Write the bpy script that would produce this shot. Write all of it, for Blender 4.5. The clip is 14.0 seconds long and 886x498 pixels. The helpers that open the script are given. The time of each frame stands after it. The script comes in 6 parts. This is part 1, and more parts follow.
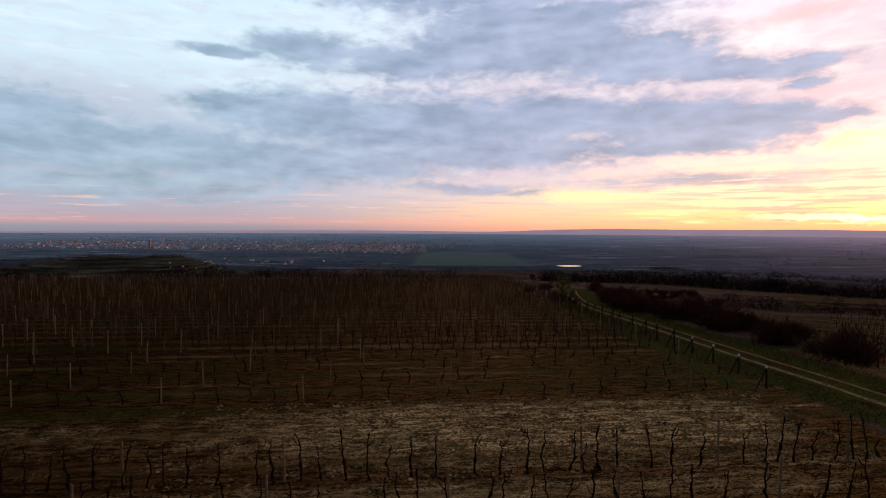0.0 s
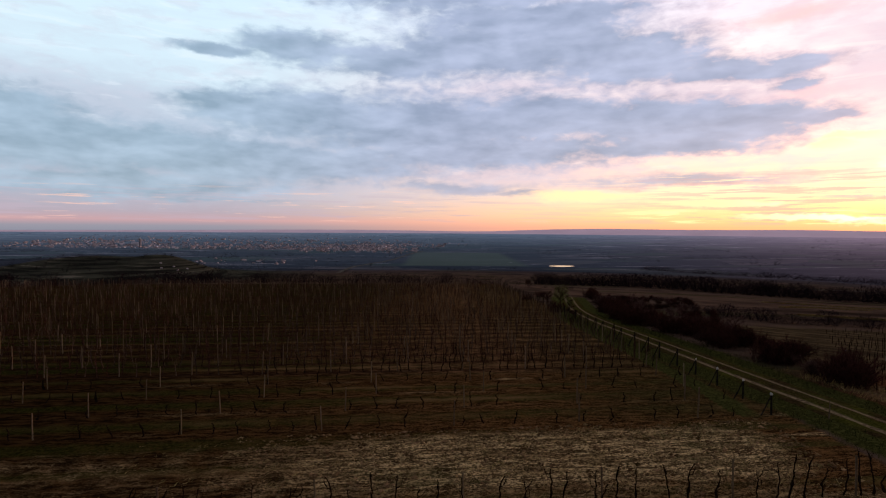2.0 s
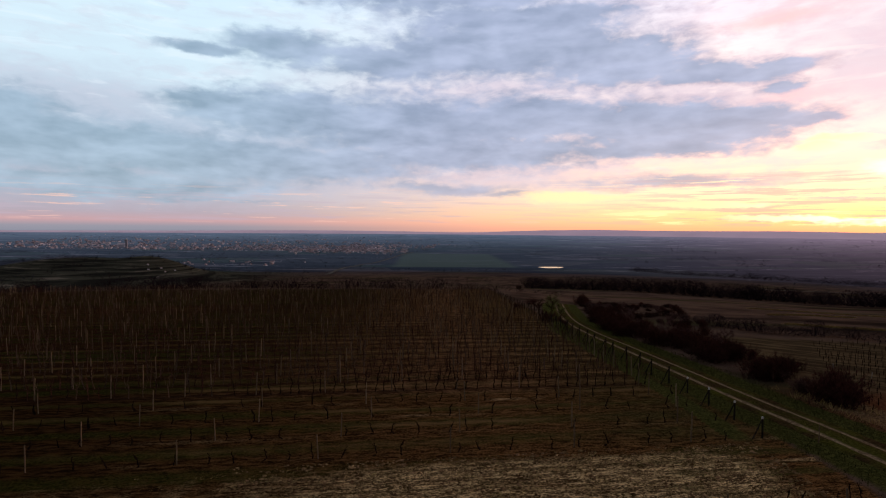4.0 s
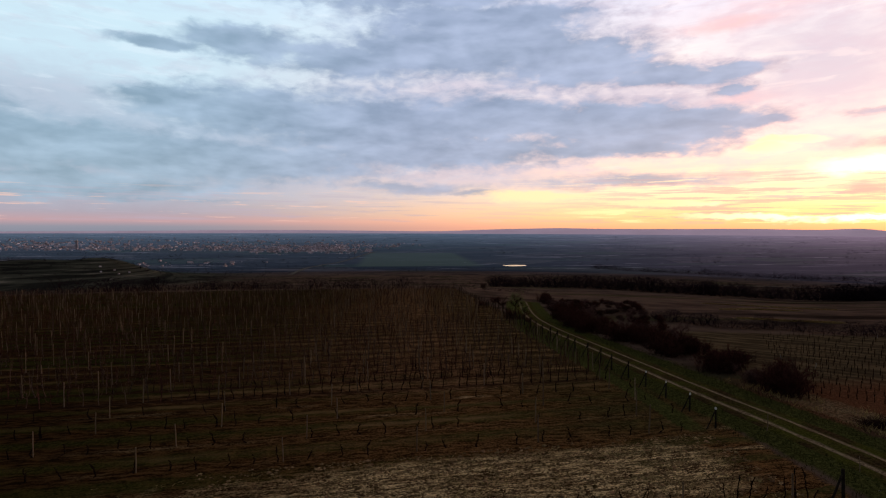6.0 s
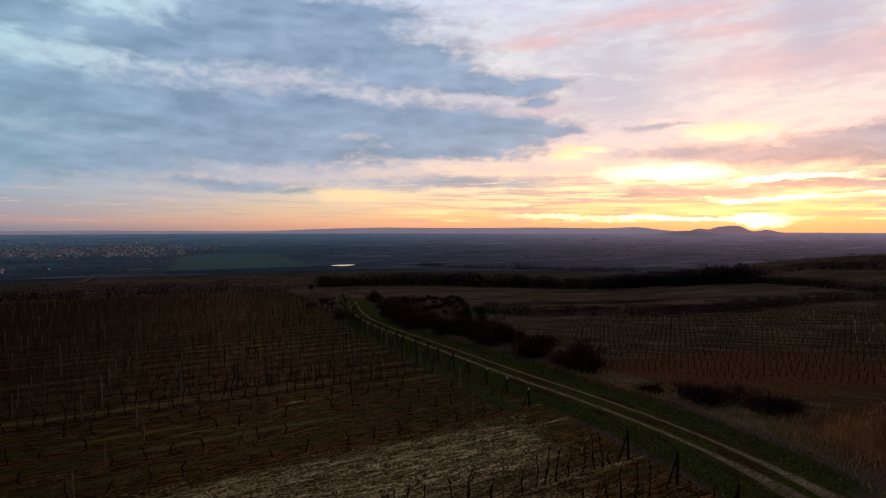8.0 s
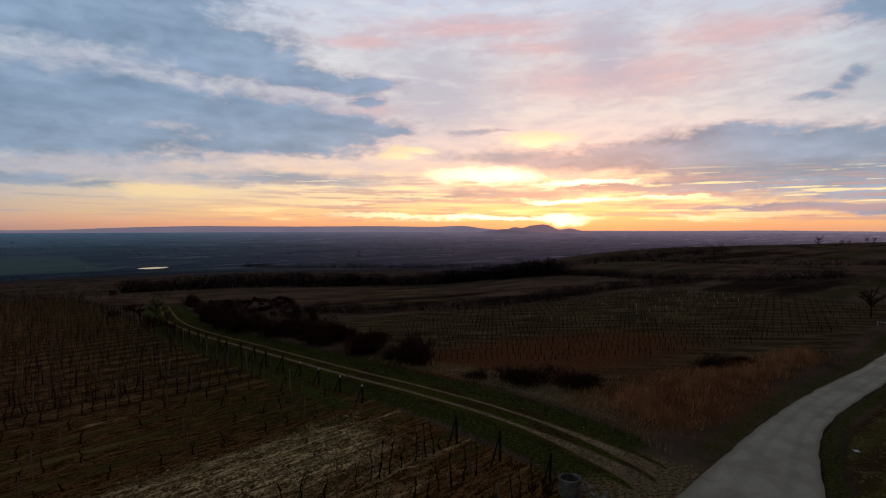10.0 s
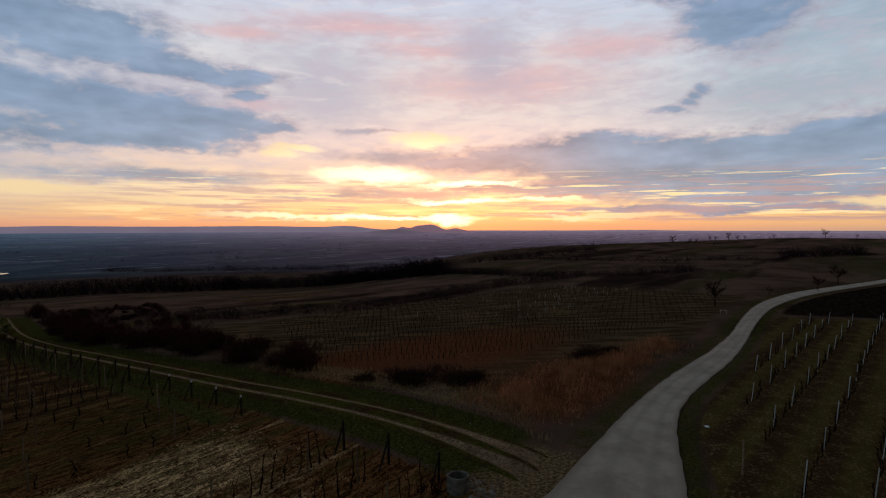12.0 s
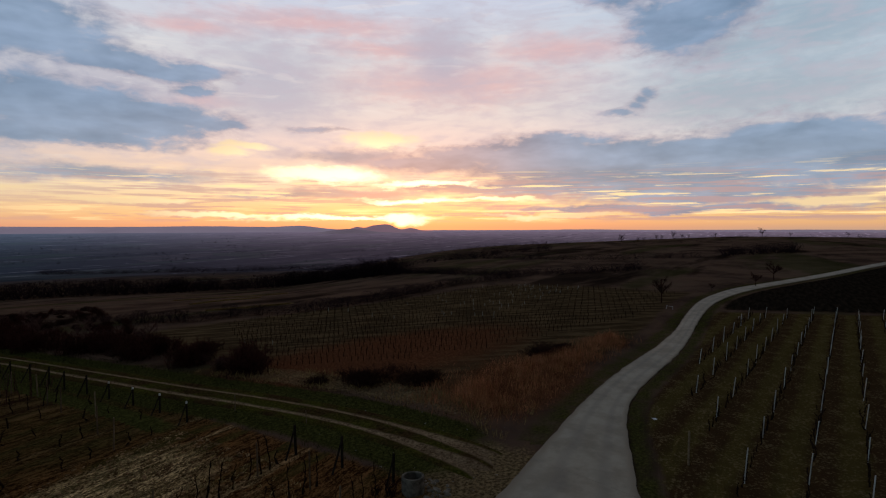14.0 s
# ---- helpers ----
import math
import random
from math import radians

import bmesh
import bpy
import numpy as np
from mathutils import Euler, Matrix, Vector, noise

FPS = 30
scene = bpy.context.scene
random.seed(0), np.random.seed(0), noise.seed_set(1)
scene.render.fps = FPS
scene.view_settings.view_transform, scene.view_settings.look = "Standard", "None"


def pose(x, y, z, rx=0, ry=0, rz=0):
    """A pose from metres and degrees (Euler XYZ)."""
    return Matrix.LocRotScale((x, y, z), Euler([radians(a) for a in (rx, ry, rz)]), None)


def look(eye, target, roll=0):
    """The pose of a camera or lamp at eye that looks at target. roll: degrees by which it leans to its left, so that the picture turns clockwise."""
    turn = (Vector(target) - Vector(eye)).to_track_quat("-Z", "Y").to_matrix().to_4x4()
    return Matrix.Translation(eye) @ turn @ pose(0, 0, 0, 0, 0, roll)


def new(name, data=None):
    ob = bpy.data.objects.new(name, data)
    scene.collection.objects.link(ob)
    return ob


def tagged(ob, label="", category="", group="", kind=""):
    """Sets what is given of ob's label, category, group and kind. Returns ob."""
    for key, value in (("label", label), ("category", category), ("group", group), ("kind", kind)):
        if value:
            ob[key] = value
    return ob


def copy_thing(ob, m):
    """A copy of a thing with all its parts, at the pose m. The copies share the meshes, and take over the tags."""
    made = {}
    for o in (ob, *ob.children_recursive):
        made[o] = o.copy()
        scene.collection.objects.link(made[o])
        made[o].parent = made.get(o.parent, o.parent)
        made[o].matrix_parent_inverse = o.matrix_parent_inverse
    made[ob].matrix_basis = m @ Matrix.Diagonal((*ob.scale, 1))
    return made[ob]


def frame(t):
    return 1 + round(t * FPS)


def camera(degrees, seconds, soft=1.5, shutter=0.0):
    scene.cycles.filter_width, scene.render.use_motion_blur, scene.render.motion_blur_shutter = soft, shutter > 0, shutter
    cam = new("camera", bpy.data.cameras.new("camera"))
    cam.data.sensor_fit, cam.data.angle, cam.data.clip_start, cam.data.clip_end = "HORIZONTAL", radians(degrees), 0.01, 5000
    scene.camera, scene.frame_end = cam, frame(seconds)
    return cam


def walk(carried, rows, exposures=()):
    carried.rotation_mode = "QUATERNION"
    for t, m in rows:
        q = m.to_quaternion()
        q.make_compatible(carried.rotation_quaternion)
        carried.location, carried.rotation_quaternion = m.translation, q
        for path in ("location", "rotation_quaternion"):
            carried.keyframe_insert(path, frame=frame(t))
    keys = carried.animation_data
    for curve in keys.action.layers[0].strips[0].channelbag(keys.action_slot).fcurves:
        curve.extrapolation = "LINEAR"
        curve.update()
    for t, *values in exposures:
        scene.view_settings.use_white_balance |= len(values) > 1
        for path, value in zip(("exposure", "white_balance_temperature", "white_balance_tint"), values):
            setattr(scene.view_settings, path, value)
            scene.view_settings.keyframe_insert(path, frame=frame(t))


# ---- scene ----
cam = camera(78.7, 14.0, soft=1.2)
PATH = [
    (0, (0.114, 0.661, 8.082), (0.118, 2.66, 8.007), 0.3),
    (0.5, (-0.229, 0.559, 8.161), (-0.218, 2.558, 8.084), 0.2),
    (1, (-0.566, 0.455, 8.394), (-0.545, 2.453, 8.316), 0.2),
    (1.5, (-0.85, 0.251, 8.966), (-0.822, 2.249, 8.889), 0.2),
    (2, (-1.041, 0.22, 9.706), (-1.008, 2.219, 9.629), 0.4),
    (2.5, (-1.158, 0.341, 10.395), (-1.12, 2.34, 10.318), 0.4),
    (2.7, (-1.188, 0.406, 10.505), (-1.146, 2.404, 10.435), 0.2),
    (3.3, (-1.27, 0.33, 10.98), (-1.21, 2.328, 10.906), 0.3),
    (5, (-1.478, 0.034, 11.077), (-1.389, 2.03, 11.003), 0.3),
    (5.5, (-1.462, 0.018, 11.107), (-1.342, 2.013, 11.03), 0.2),
    (6, (-1.426, -0.035, 11.122), (-1.224, 1.953, 11.045), 0.2),
    (6.5, (-1.455, 0.052, 11.155), (-1.12, 2.022, 11.076), 0.2),
    (7, (-1.425, 0.099, 11.12), (-0.942, 2.039, 11.042), 0.2),
    (7.5, (-1.394, 0.109, 11.101), (-0.748, 2.001, 11.022), 0.1),
    (8, (-1.387, 0.104, 11.024), (-0.579, 1.931, 10.946), 0.0),
    (8.5, (-1.381, 0.114, 11.005), (-0.424, 1.869, 10.924), 0.0),
    (9, (-1.361, 0.134, 10.954), (-0.271, 1.809, 10.873), -0.1),
    (11.5, (-1.112, 0.386, 10.865), (0.452, 1.63, 10.781), 0.2),
    (12, (-0.982, 0.446, 10.869), (0.624, 1.636, 10.786), -0.0),
    (12.5, (-0.907, 0.461, 10.872), (0.733, 1.603, 10.788), -0.1),
    (13, (-0.826, 0.448, 10.815), (0.844, 1.545, 10.731), -0.3),
    (13.5, (-0.768, 0.462, 10.815), (0.921, 1.53, 10.731), -0.1),
    (14, (-0.787, 0.494, 10.812), (0.911, 1.547, 10.728), -0.1),
]
EXPOSURES = [(0, 0.13, 7000, 25), (5.2, 0.09, 6950, 24), (7, -0.11, 6500, 15), (8.5, -0.33, 6250, 10), (9.2, -0.40, 6200, 9), (11.5, -0.46, 6200, 10), (14, -0.48, 6200, 10)]
walk(cam, [(t, look(e, g, r)) for t, e, g, r in PATH], EXPOSURES)


# ---- world: evening sky with cloud banks, low sun ----
class Nodes:
    """Short hand for building node trees."""

    def __init__(self, tree):
        self.tree = tree
        self.nodes = tree.nodes
        self.links = tree.links

    def add(self, kind):
        return self.nodes.new(kind)

    def put(self, socket, value):
        if isinstance(value, bpy.types.NodeSocket):
            self.links.new(value, socket)
        elif value is not None:
            socket.default_value = value

    def math(self, op, a, b=None, c=None):
        node = self.add("ShaderNodeMath")
        node.operation = op
        for socket, value in zip(node.inputs, (a, b, c)):
            self.put(socket, value)
        return node.outputs[0]

    def vmath(self, op, a, b=None):
        node = self.add("ShaderNodeVectorMath")
        node.operation = op
        self.put(node.inputs[0], a)
        self.put(node.inputs[1], b)
        return node.outputs["Value"] if op in ("LENGTH", "DOT_PRODUCT", "DISTANCE") else node.outputs[0]

    def step(self, v, lo, hi, a=0.0, b=1.0):
        node = self.add("ShaderNodeMapRange")
        node.interpolation_type = "SMOOTHSTEP"
        for socket, value in zip(node.inputs, (v, lo, hi, a, b)):
            self.put(socket, value)
        return node.outputs[0]

    def xyz(self, x, y, z=0.0):
        node = self.add("ShaderNodeCombineXYZ")
        for socket, value in zip(node.inputs, (x, y, z)):
            self.put(socket, value)
        return node.outputs[0]

    def split(self, v):
        node = self.add("ShaderNodeSeparateXYZ")
        self.put(node.inputs[0], v)
        return node.outputs

    def noise(self, v, scale, detail=3.0, rough=0.55, distort=0.0):
        node = self.add("ShaderNodeTexNoise")
        self.put(node.inputs["Vector"], v)
        node.inputs["Scale"].default_value = scale
        node.inputs["Detail"].default_value = detail
        node.inputs["Roughness"].default_value = rough
        node.inputs["Distortion"].default_value = distort
        return node.outputs["Fac"]

    def ramp(self, v, stops):
        node = self.add("ShaderNodeValToRGB")
        self.put(node.inputs[0], v)
        ramp = node.color_ramp
        while len(ramp.elements) < len(stops):
            ramp.elements.new(0.5)
        for element, (at, colour) in zip(ramp.elements, stops):
            element.position = at
            element.color = (*colour, 1)
        return node.outputs[0]

    def mix(self, k, a, b, blend="MIX"):
        node = self.add("ShaderNodeMix")
        node.data_type, node.blend_type = "RGBA", blend
        self.put(node.inputs[0], k)
        for socket, value in ((node.inputs[6], a), (node.inputs[7], b)):
            self.put(socket, (*value, 1) if isinstance(value, tuple) and len(value) == 3 else value)
        return node.outputs[2]


SUN_AZ, SUN_EL = 53.8, 0.75

# cloud masses: bearing, height above the horizon, half width, half height, in degrees
CLOUDS_HIGH = [
    (-21.6, 16.6, 3.6, 0.6), (-14.7, 17.6, 5.0, 1.5), (-3.8, 16.9, 8.2, 1.7), (4.5, 17.9, 9.3, 2.5), (12.6, 18.2, 8.4, 2.6),
    (19.7, 16.6, 7.8, 2.3), (9.7, 20.5, 12.0, 1.9), (33.7, 14.4, 3.6, 1.0), (27.0, 14.8, 5.0, 1.1), (30.5, 14.3, 4.0, 0.9), (33.8, 12.7, 2.2, 0.45), (2.0, 23.5, 16.0, 2.0),
    (81.5, 18.6, 4.6, 2.6), (84.5, 20.5, 4.2, 2.4), (78.0, 22.4, 5.5, 1.8),
    (84.0, 24.0, 8.0, 2.4),
]
CLOUDS_MAIN = [
    (-20.6, 11.7, 4.7, 1.1), (-13.0, 11.3, 9.5, 2.2), (-1.4, 10.3, 13.4, 3.2), (10.4, 11.3, 11.4, 2.2), (20.8, 10.7, 10.3, 1.9),
    (30.0, 10.3, 6.6, 1.25), (35.2, 9.7, 2.6, 0.6), (4.0, 8.0, 16.0, 1.7), (23.4, 7.9, 10.0, 0.8), (29.0, 9.6, 6.5, 1.5), (24.0, 9.2, 9.0, 1.7), (-39.0, 9.4, 6.1, 1.9),
    (-36.8, 7.2, 9.6, 2.0), (-28.9, 7.1, 11.4, 2.2), (-16.4, 6.5, 16.1, 1.9), (-31.2, 3.9, 15.2, 1.1), (-55.0, 9.0, 14.0, 3.5),
]
CLOUDS_LOW = [
    (2.8, 4.2, 6.0, 0.5), (25.9, 4.8, 9.6, 0.6), (9.3, 3.6, 2.4, 0.3), (-22.2, 2.5, 6.1, 0.22),
    (78.9, 13.0, 0.9, 0.5), (78.1, 12.4, 1.0, 0.45), (77.2, 11.8, 1.1, 0.4), (75.8, 11.2, 1.6, 0.28), (49.0, 7.4, 5.4, 0.7), (48.6, 3.4, 7.0, 0.5), (45.2, 9.9, 3.4, 0.25), (41.8, 3.0, 6.0, 0.3),
]
CLOUD_BANK = [
    (78.0, 4.7, 14.0, 1.5), (92.0, 6.2, 9.0, 2.8), (70.5, 6.0, 9.0, 1.3), (63.0, 7.6, 6.5, 0.9),
    (57.4, 6.6, 6.5, 0.9), (66.9, 7.3, 9.0, 1.3), (70.5, 8.5, 5.0, 0.9), (76.4, 6.6, 9.0, 1.7), (84.0, 7.2, 8.0, 1.2), (91.0, 8.0, 7.0, 1.4),
    (86.5, 5.6, 12.0, 1.7), (95.5, 6.2, 8.0, 2.4), (68.0, 3.9, 14.0, 0.6), (84.1, 3.1, 12.0, 0.8), (79.0, 1.8, 15.0, 0.4), (112.0, 6.0, 14.0, 3.0),
]
# gaps lit from behind by the sun
LIT_GAPS = [
    (45.7, 5.35, 5.4, 0.85), (54.4, 0.7, 2.9, 0.42), (65.1, 2.85, 4.7, 0.2), (56.8, 4.4, 5.3, 0.3), (55.6, 2.65, 4.8, 0.3),
    (70.9, 1.1, 6.8, 0.28), (92.6, 2.2, 3.4, 0.4), (38.1, 7.8, 2.4, 0.35), (52.1, 8.9, 3.5, 0.8), (28.3, 2.5, 5.4, 0.3),
    (15.6, 3.4, 6.0, 0.5), (34.9, 1.1, 6.1, 0.25), (47.4, 0.9, 9.1, 0.25), (36.8, 7.2, 1.8, 0.5),
]
CLOUD_VEILS = [(8.0, 13.9, 15.0, 1.9), (26.0, 12.6, 9.0, 1.8), (-32.0, 11.0, 8.0, 2.0), (-20.0, 4.4, 20.0, 1.6), (6.0, 5.6, 12.0, 1.7), (41.0, 13.5, 5.0, 3.5), (58.5, 17.0, 2.5, 3.0), (88.0, 12.0, 12.0, 3.0), (92.0, 17.0, 7.0, 3.5), (86.0, 16.0, 5.0, 1.6)]
PINK_VEILS = [(33.8, 18.3, 4.0, 0.7), (45.4, 19.7, 8.9, 0.9), (53.4, 17.7, 7.0, 0.8), (59.3, 14.5, 10.0, 1.8), (70.0, 17.5, 6.0, 1.2), (35.0, 12.0, 3.0, 0.5)]


def evening_world():
    world = bpy.data.worlds.new("evening_sky")
    world.use_nodes = True
    n = Nodes(world.node_tree)
    n.nodes.clear()
    way = n.add("ShaderNodeTexCoord").outputs["Generated"]
    x, y, z = n.split(way)
    az = n.math("MULTIPLY", n.math("ARCTAN2", x, y), 57.29578)
    el = n.math("MULTIPLY", n.math("ARCSINE", z), 57.29578)
    up = n.math("DIVIDE", n.math("ADD", el, 1.0), 46.0)

    # clear-sky colours by height, for three bearings
    cold = n.ramp(up, [(0.0, (0.16, 0.23, 0.3)), (0.024, (0.26, 0.3, 0.36)), (0.035, (0.48, 0.35, 0.38)), (0.052, (0.36, 0.38, 0.46)), (0.09, (0.31, 0.41, 0.53)), (0.20, (0.34, 0.5, 0.66)), (0.31, (0.52, 0.77, 0.88)), (0.42, (0.55, 0.82, 0.92)), (0.54, (0.55, 0.84, 0.98)), (0.62, (0.187, 0.255, 0.34)), (1.0, (0.085, 0.0935, 0.119))])
    warm = n.ramp(up, [(0.0, (0.92, 0.391, 0.23)), (0.024, (1.21, 0.529, 0.253)), (0.05, (1.26, 0.759, 0.345)), (0.10, (1.24, 0.92, 0.575)), (0.15, (1.17, 0.828, 0.632)), (0.21, (1.15, 0.862, 0.759)), (0.30, (0.98, 0.88, 0.83)), (0.40, (0.88, 0.86, 0.88)), (0.54, (0.782, 0.828, 0.989)), (0.62, (0.272, 0.221, 0.238)), (1.0, (0.102, 0.0935, 0.102))])
    side = n.ramp(up, [(0.0, (0.483, 0.345, 0.368)), (0.028, (1.09, 0.598, 0.276)), (0.06, (1.13, 0.759, 0.368)), (0.11, (0.92, 0.759, 0.667)), (0.22, (0.966, 0.92, 0.92)), (0.32, (0.805, 0.874, 0.943)), (0.50, (0.529, 0.713, 0.874)), (0.62, (0.187, 0.238, 0.289)), (1.0, (0.085, 0.0935, 0.111))])
    back = n.ramp(up, [(0.0, (0.05, 0.045, 0.05)), (0.1, (0.10, 0.075, 0.07)), (0.4, (0.08, 0.075, 0.08)), (1.0, (0.05, 0.055, 0.065))])
    sky = n.mix(n.step(az, -25.0, 34.0), cold, warm)
    sky = n.mix(n.step(az, 62.0, 94.0), sky, side)
    behind = n.math("MAXIMUM", n.step(az, -55.0, -125.0), n.step(az, 105.0, 150.0))

    # wind-drawn cloud texture
    flat = n.xyz(n.math("MULTIPLY", az, 0.10), n.math("MULTIPLY", el, 0.27))
    n1 = n.noise(flat, 1.0, 5.0, 0.6)
    n2 = n.noise(n.vmath("ADD", flat, (17.3, 4.1, 0.0)), 1.4, 5.0, 0.6)
    fine = n.noise(n.xyz(n.math("MULTIPLY", az, 0.20), n.math("MULTIPLY", el, 0.62)), 1.4, 7.0, 0.56, 0.3)
    puff = n.noise(n.xyz(n.math("MULTIPLY", az, 0.42), n.math("MULTIPLY", el, 0.85)), 1.3, 6.0, 0.58, 0.4)
    spot = n.xyz(n.math("ADD", az, n.math("MULTIPLY", n.math("SUBTRACT", n1, 0.5), 6.0)),
                 n.math("ADD", el, n.math("MULTIPLY", n.math("SUBTRACT", n2, 0.5), 2.6)))

    def masses(rows):
        best = None
        for a, e, w, h in rows:
            d = n.vmath("LENGTH", n.vmath("MULTIPLY", n.vmath("SUBTRACT", spot, (a, e, 0.0)), (0.85 / w, 0.85 / h, 0.0)))
            best = d if best is None else n.math("SMOOTH_MIN", best, d, 0.25)
        return n.math("ADD", n.math("SUBTRACT", 1.0, best), n.math("ADD", n.math("MULTIPLY", n.math("SUBTRACT", fine, 0.5), 0.75), n.math("MULTIPLY", n.math("SUBTRACT", puff, 0.5), 0.85)))

    veil = n.step(masses(PINK_VEILS), -0.7, 0.9)
    sky = n.mix(n.math("MULTIPLY", veil, 0.75), sky, (0.96, 0.55, 0.54))
    grey = n.step(masses(CLOUD_VEILS), -0.8, 0.9)
    sky = n.mix(n.math("MULTIPLY", grey, 0.72), sky, n.mix(n.step(az, 70.0, 84.0), n.mix(n.step(az, -25.0, 10.0), (0.40, 0.52, 0.64), (0.56, 0.54, 0.66)), (0.36, 0.46, 0.55)))
    haze = n.step(fine, 0.46, 0.66)
    wisp = n.noise(n.xyz(n.math("MULTIPLY", n.math("ADD", az, n.math("MULTIPLY", el, -0.5)), 0.13), n.math("MULTIPLY", el, 0.75)), 1.2, 6.0, 0.55, 0.5)
    sky = n.mix(n.math("MULTIPLY", n.math("MULTIPLY", n.step(wisp, 0.47, 0.64), n.step(el, 3.0, 8.0)), n.step(az, -10.0, 40.0, 0.10, 0.26)), sky, n.mix(n.step(az, -5.0, 40.0), (0.44, 0.58, 0.72), (0.66, 0.58, 0.66)))
    sky = n.mix(n.math("MULTIPLY", n.math("MULTIPLY", n.step(wisp, 0.46, 0.34), n.step(el, 3.0, 8.0)), n.step(az, 60.0, 80.0, 0.20, 0.06)), sky, n.mix(n.step(az, -5.0, 40.0), (0.80, 0.98, 1.05), (1.25, 1.08, 0.96)))
    sky = n.mix(n.math("MULTIPLY", n.math("MULTIPLY", haze, n.step(el, 2.0, 6.5)), 0.38), sky, n.mix(n.step(az, -10.0, 35.0), (0.50, 0.62, 0.74), (0.72, 0.62, 0.70)))

    # soft inner shading: broad lumps with a little streaked grain
    soft = n.noise(n.xyz(n.math("MULTIPLY", az, 0.16), n.math("MULTIPLY", el, 0.46)), 1.0, 3.0, 0.5, 0.2)
    soft_b = n.noise(n.xyz(n.math("MULTIPLY", n.math("ADD", az, 1.0), 0.16), n.math("MULTIPLY", n.math("SUBTRACT", el, 0.6), 0.46)), 1.0, 3.0, 0.5, 0.2)
    body_tone = n.math("ADD", n.math("MULTIPLY", n2, 0.42), n.math("ADD", n.math("MULTIPLY", soft, 0.42), n.math("MULTIPLY", fine, 0.16)))
    body_tone = n.math("ADD", body_tone, n.math("MULTIPLY", n.math("SUBTRACT", soft, soft_b), 0.35))
    cloud_cold = n.ramp(body_tone, [(0.36, (0.18, 0.335, 0.45)), (0.66, (0.33, 0.535, 0.69))])
    cloud_mid = n.ramp(body_tone, [(0.36, (0.185, 0.290, 0.445)), (0.66, (0.34, 0.47, 0.67))])
    cloud_warm = n.ramp(body_tone, [(0.39, (0.24, 0.235, 0.34)), (0.63, (0.50, 0.43, 0.52))])
    cloud_col = n.mix(n.step(az, -30.0, 5.0), cloud_cold, cloud_mid)
    cloud_col = n.mix(n.step(az, 32.0, 56.0), cloud_col, cloud_warm)
    cloud_col = n.mix(n.step(az, 58.0, 74.0), cloud_col, cloud_mid)
    for rows, lo, hi, most in ((CLOUDS_HIGH, -0.34, 0.44, 0.90), (CLOUDS_MAIN, -0.34, 0.44, 0.93), (CLOUDS_LOW, -0.50, 0.70, 0.80), (CLOUD_BANK, -0.34, 0.40, 0.92)):
        m = masses(rows)
        body = n.step(m, lo, hi)
        rim = n.math("MULTIPLY", n.step(m, lo, lo + 0.3), n.step(m, hi, lo + 0.3))
        lit = n.mix(n.math("MULTIPLY", rim, n.math("MULTIPLY", n.step(az, 5.0, 40.0), 0.35)), cloud_col, (0.92, 0.50, 0.42))
        sky = n.mix(n.math("MULTIPLY", body, most), sky, lit)
    # fine level streaks in the clear band over the horizon
    lines = n.noise(n.xyz(n.math("MULTIPLY", az, 0.11), n.math("MULTIPLY", el, 2.1)), 1.0, 5.0, 0.62)
    low_band = n.math("MULTIPLY", n.math("MULTIPLY", n.step(el, 0.2, 0.9), n.step(el, 6.4, 4.0)), n.step(az, 8.0, 34.0))
    sky = n.mix(n.math("MULTIPLY", n.math("MULTIPLY", n.step(lines, 0.49, 0.58), low_band), 0.72), sky, (0.60, 0.39, 0.41))
    sky = n.mix(n.math("MULTIPLY", n.math("MULTIPLY", n.step(lines, 0.45, 0.37), low_band), 0.85), sky, (1.6, 1.14, 0.55))
    cool_band = n.math("MULTIPLY", n.math("MULTIPLY", n.step(el, 0.3, 1.0), n.step(el, 4.6, 2.4)), n.step(az, 24.0, 0.0))
    sky = n.mix(n.math("MULTIPLY", n.math("MULTIPLY", n.step(lines, 0.50, 0.62), cool_band), 0.5), sky, (0.42, 0.42, 0.52))
    sky = n.mix(n.math("MULTIPLY", n.math("MULTIPLY", n.step(lines, 0.43, 0.35), cool_band), 0.6), sky, (0.86, 0.60, 0.50))
    gap = n.step(masses(LIT_GAPS), -0.2, 0.6)
    near_sun = n.vmath("LENGTH", n.vmath("MULTIPLY", n.vmath("SUBTRACT", n.xyz(az, el), (50.5, 3.0, 0.0)), (1 / 18.0, 1 / 6.0, 0.0)))
    glow_col = n.mix(n.step(near_sun, 0.25, 1.3), (2.6, 2.1, 1.25), (1.15, 0.86, 0.50))
    sky = n.mix(gap, sky, glow_col)
    disc = n.vmath("LENGTH", n.vmath("MULTIPLY", n.vmath("SUBTRACT", n.xyz(az, el), (SUN_AZ, SUN_EL - 0.35, 0.0)), (1.0, 1.6, 0.0)))
    sky = n.mix(n.step(disc, 1.0, 0.25), sky, (4.0, 2.9, 1.2))
    sky = n.mix(behind, sky, back)
    below = n.step(el, -0.7, -1.6)
    sky = n.mix(below, sky, (0.03, 0.03, 0.035))

    air = n.add("ShaderNodeTexSky")
    air.sky_type = "NISHITA"
    air.sun_disc = False
    air.sun_elevation = radians(SUN_EL)
    air.sun_rotation = radians(SUN_AZ)
    air.altitude = 200.0
    bg_air = n.add("ShaderNodeBackground")
    n.links.new(air.outputs[0], bg_air.inputs[0])
    bg_air.inputs[1].default_value = 0.05
    bg = n.add("ShaderNodeBackground")
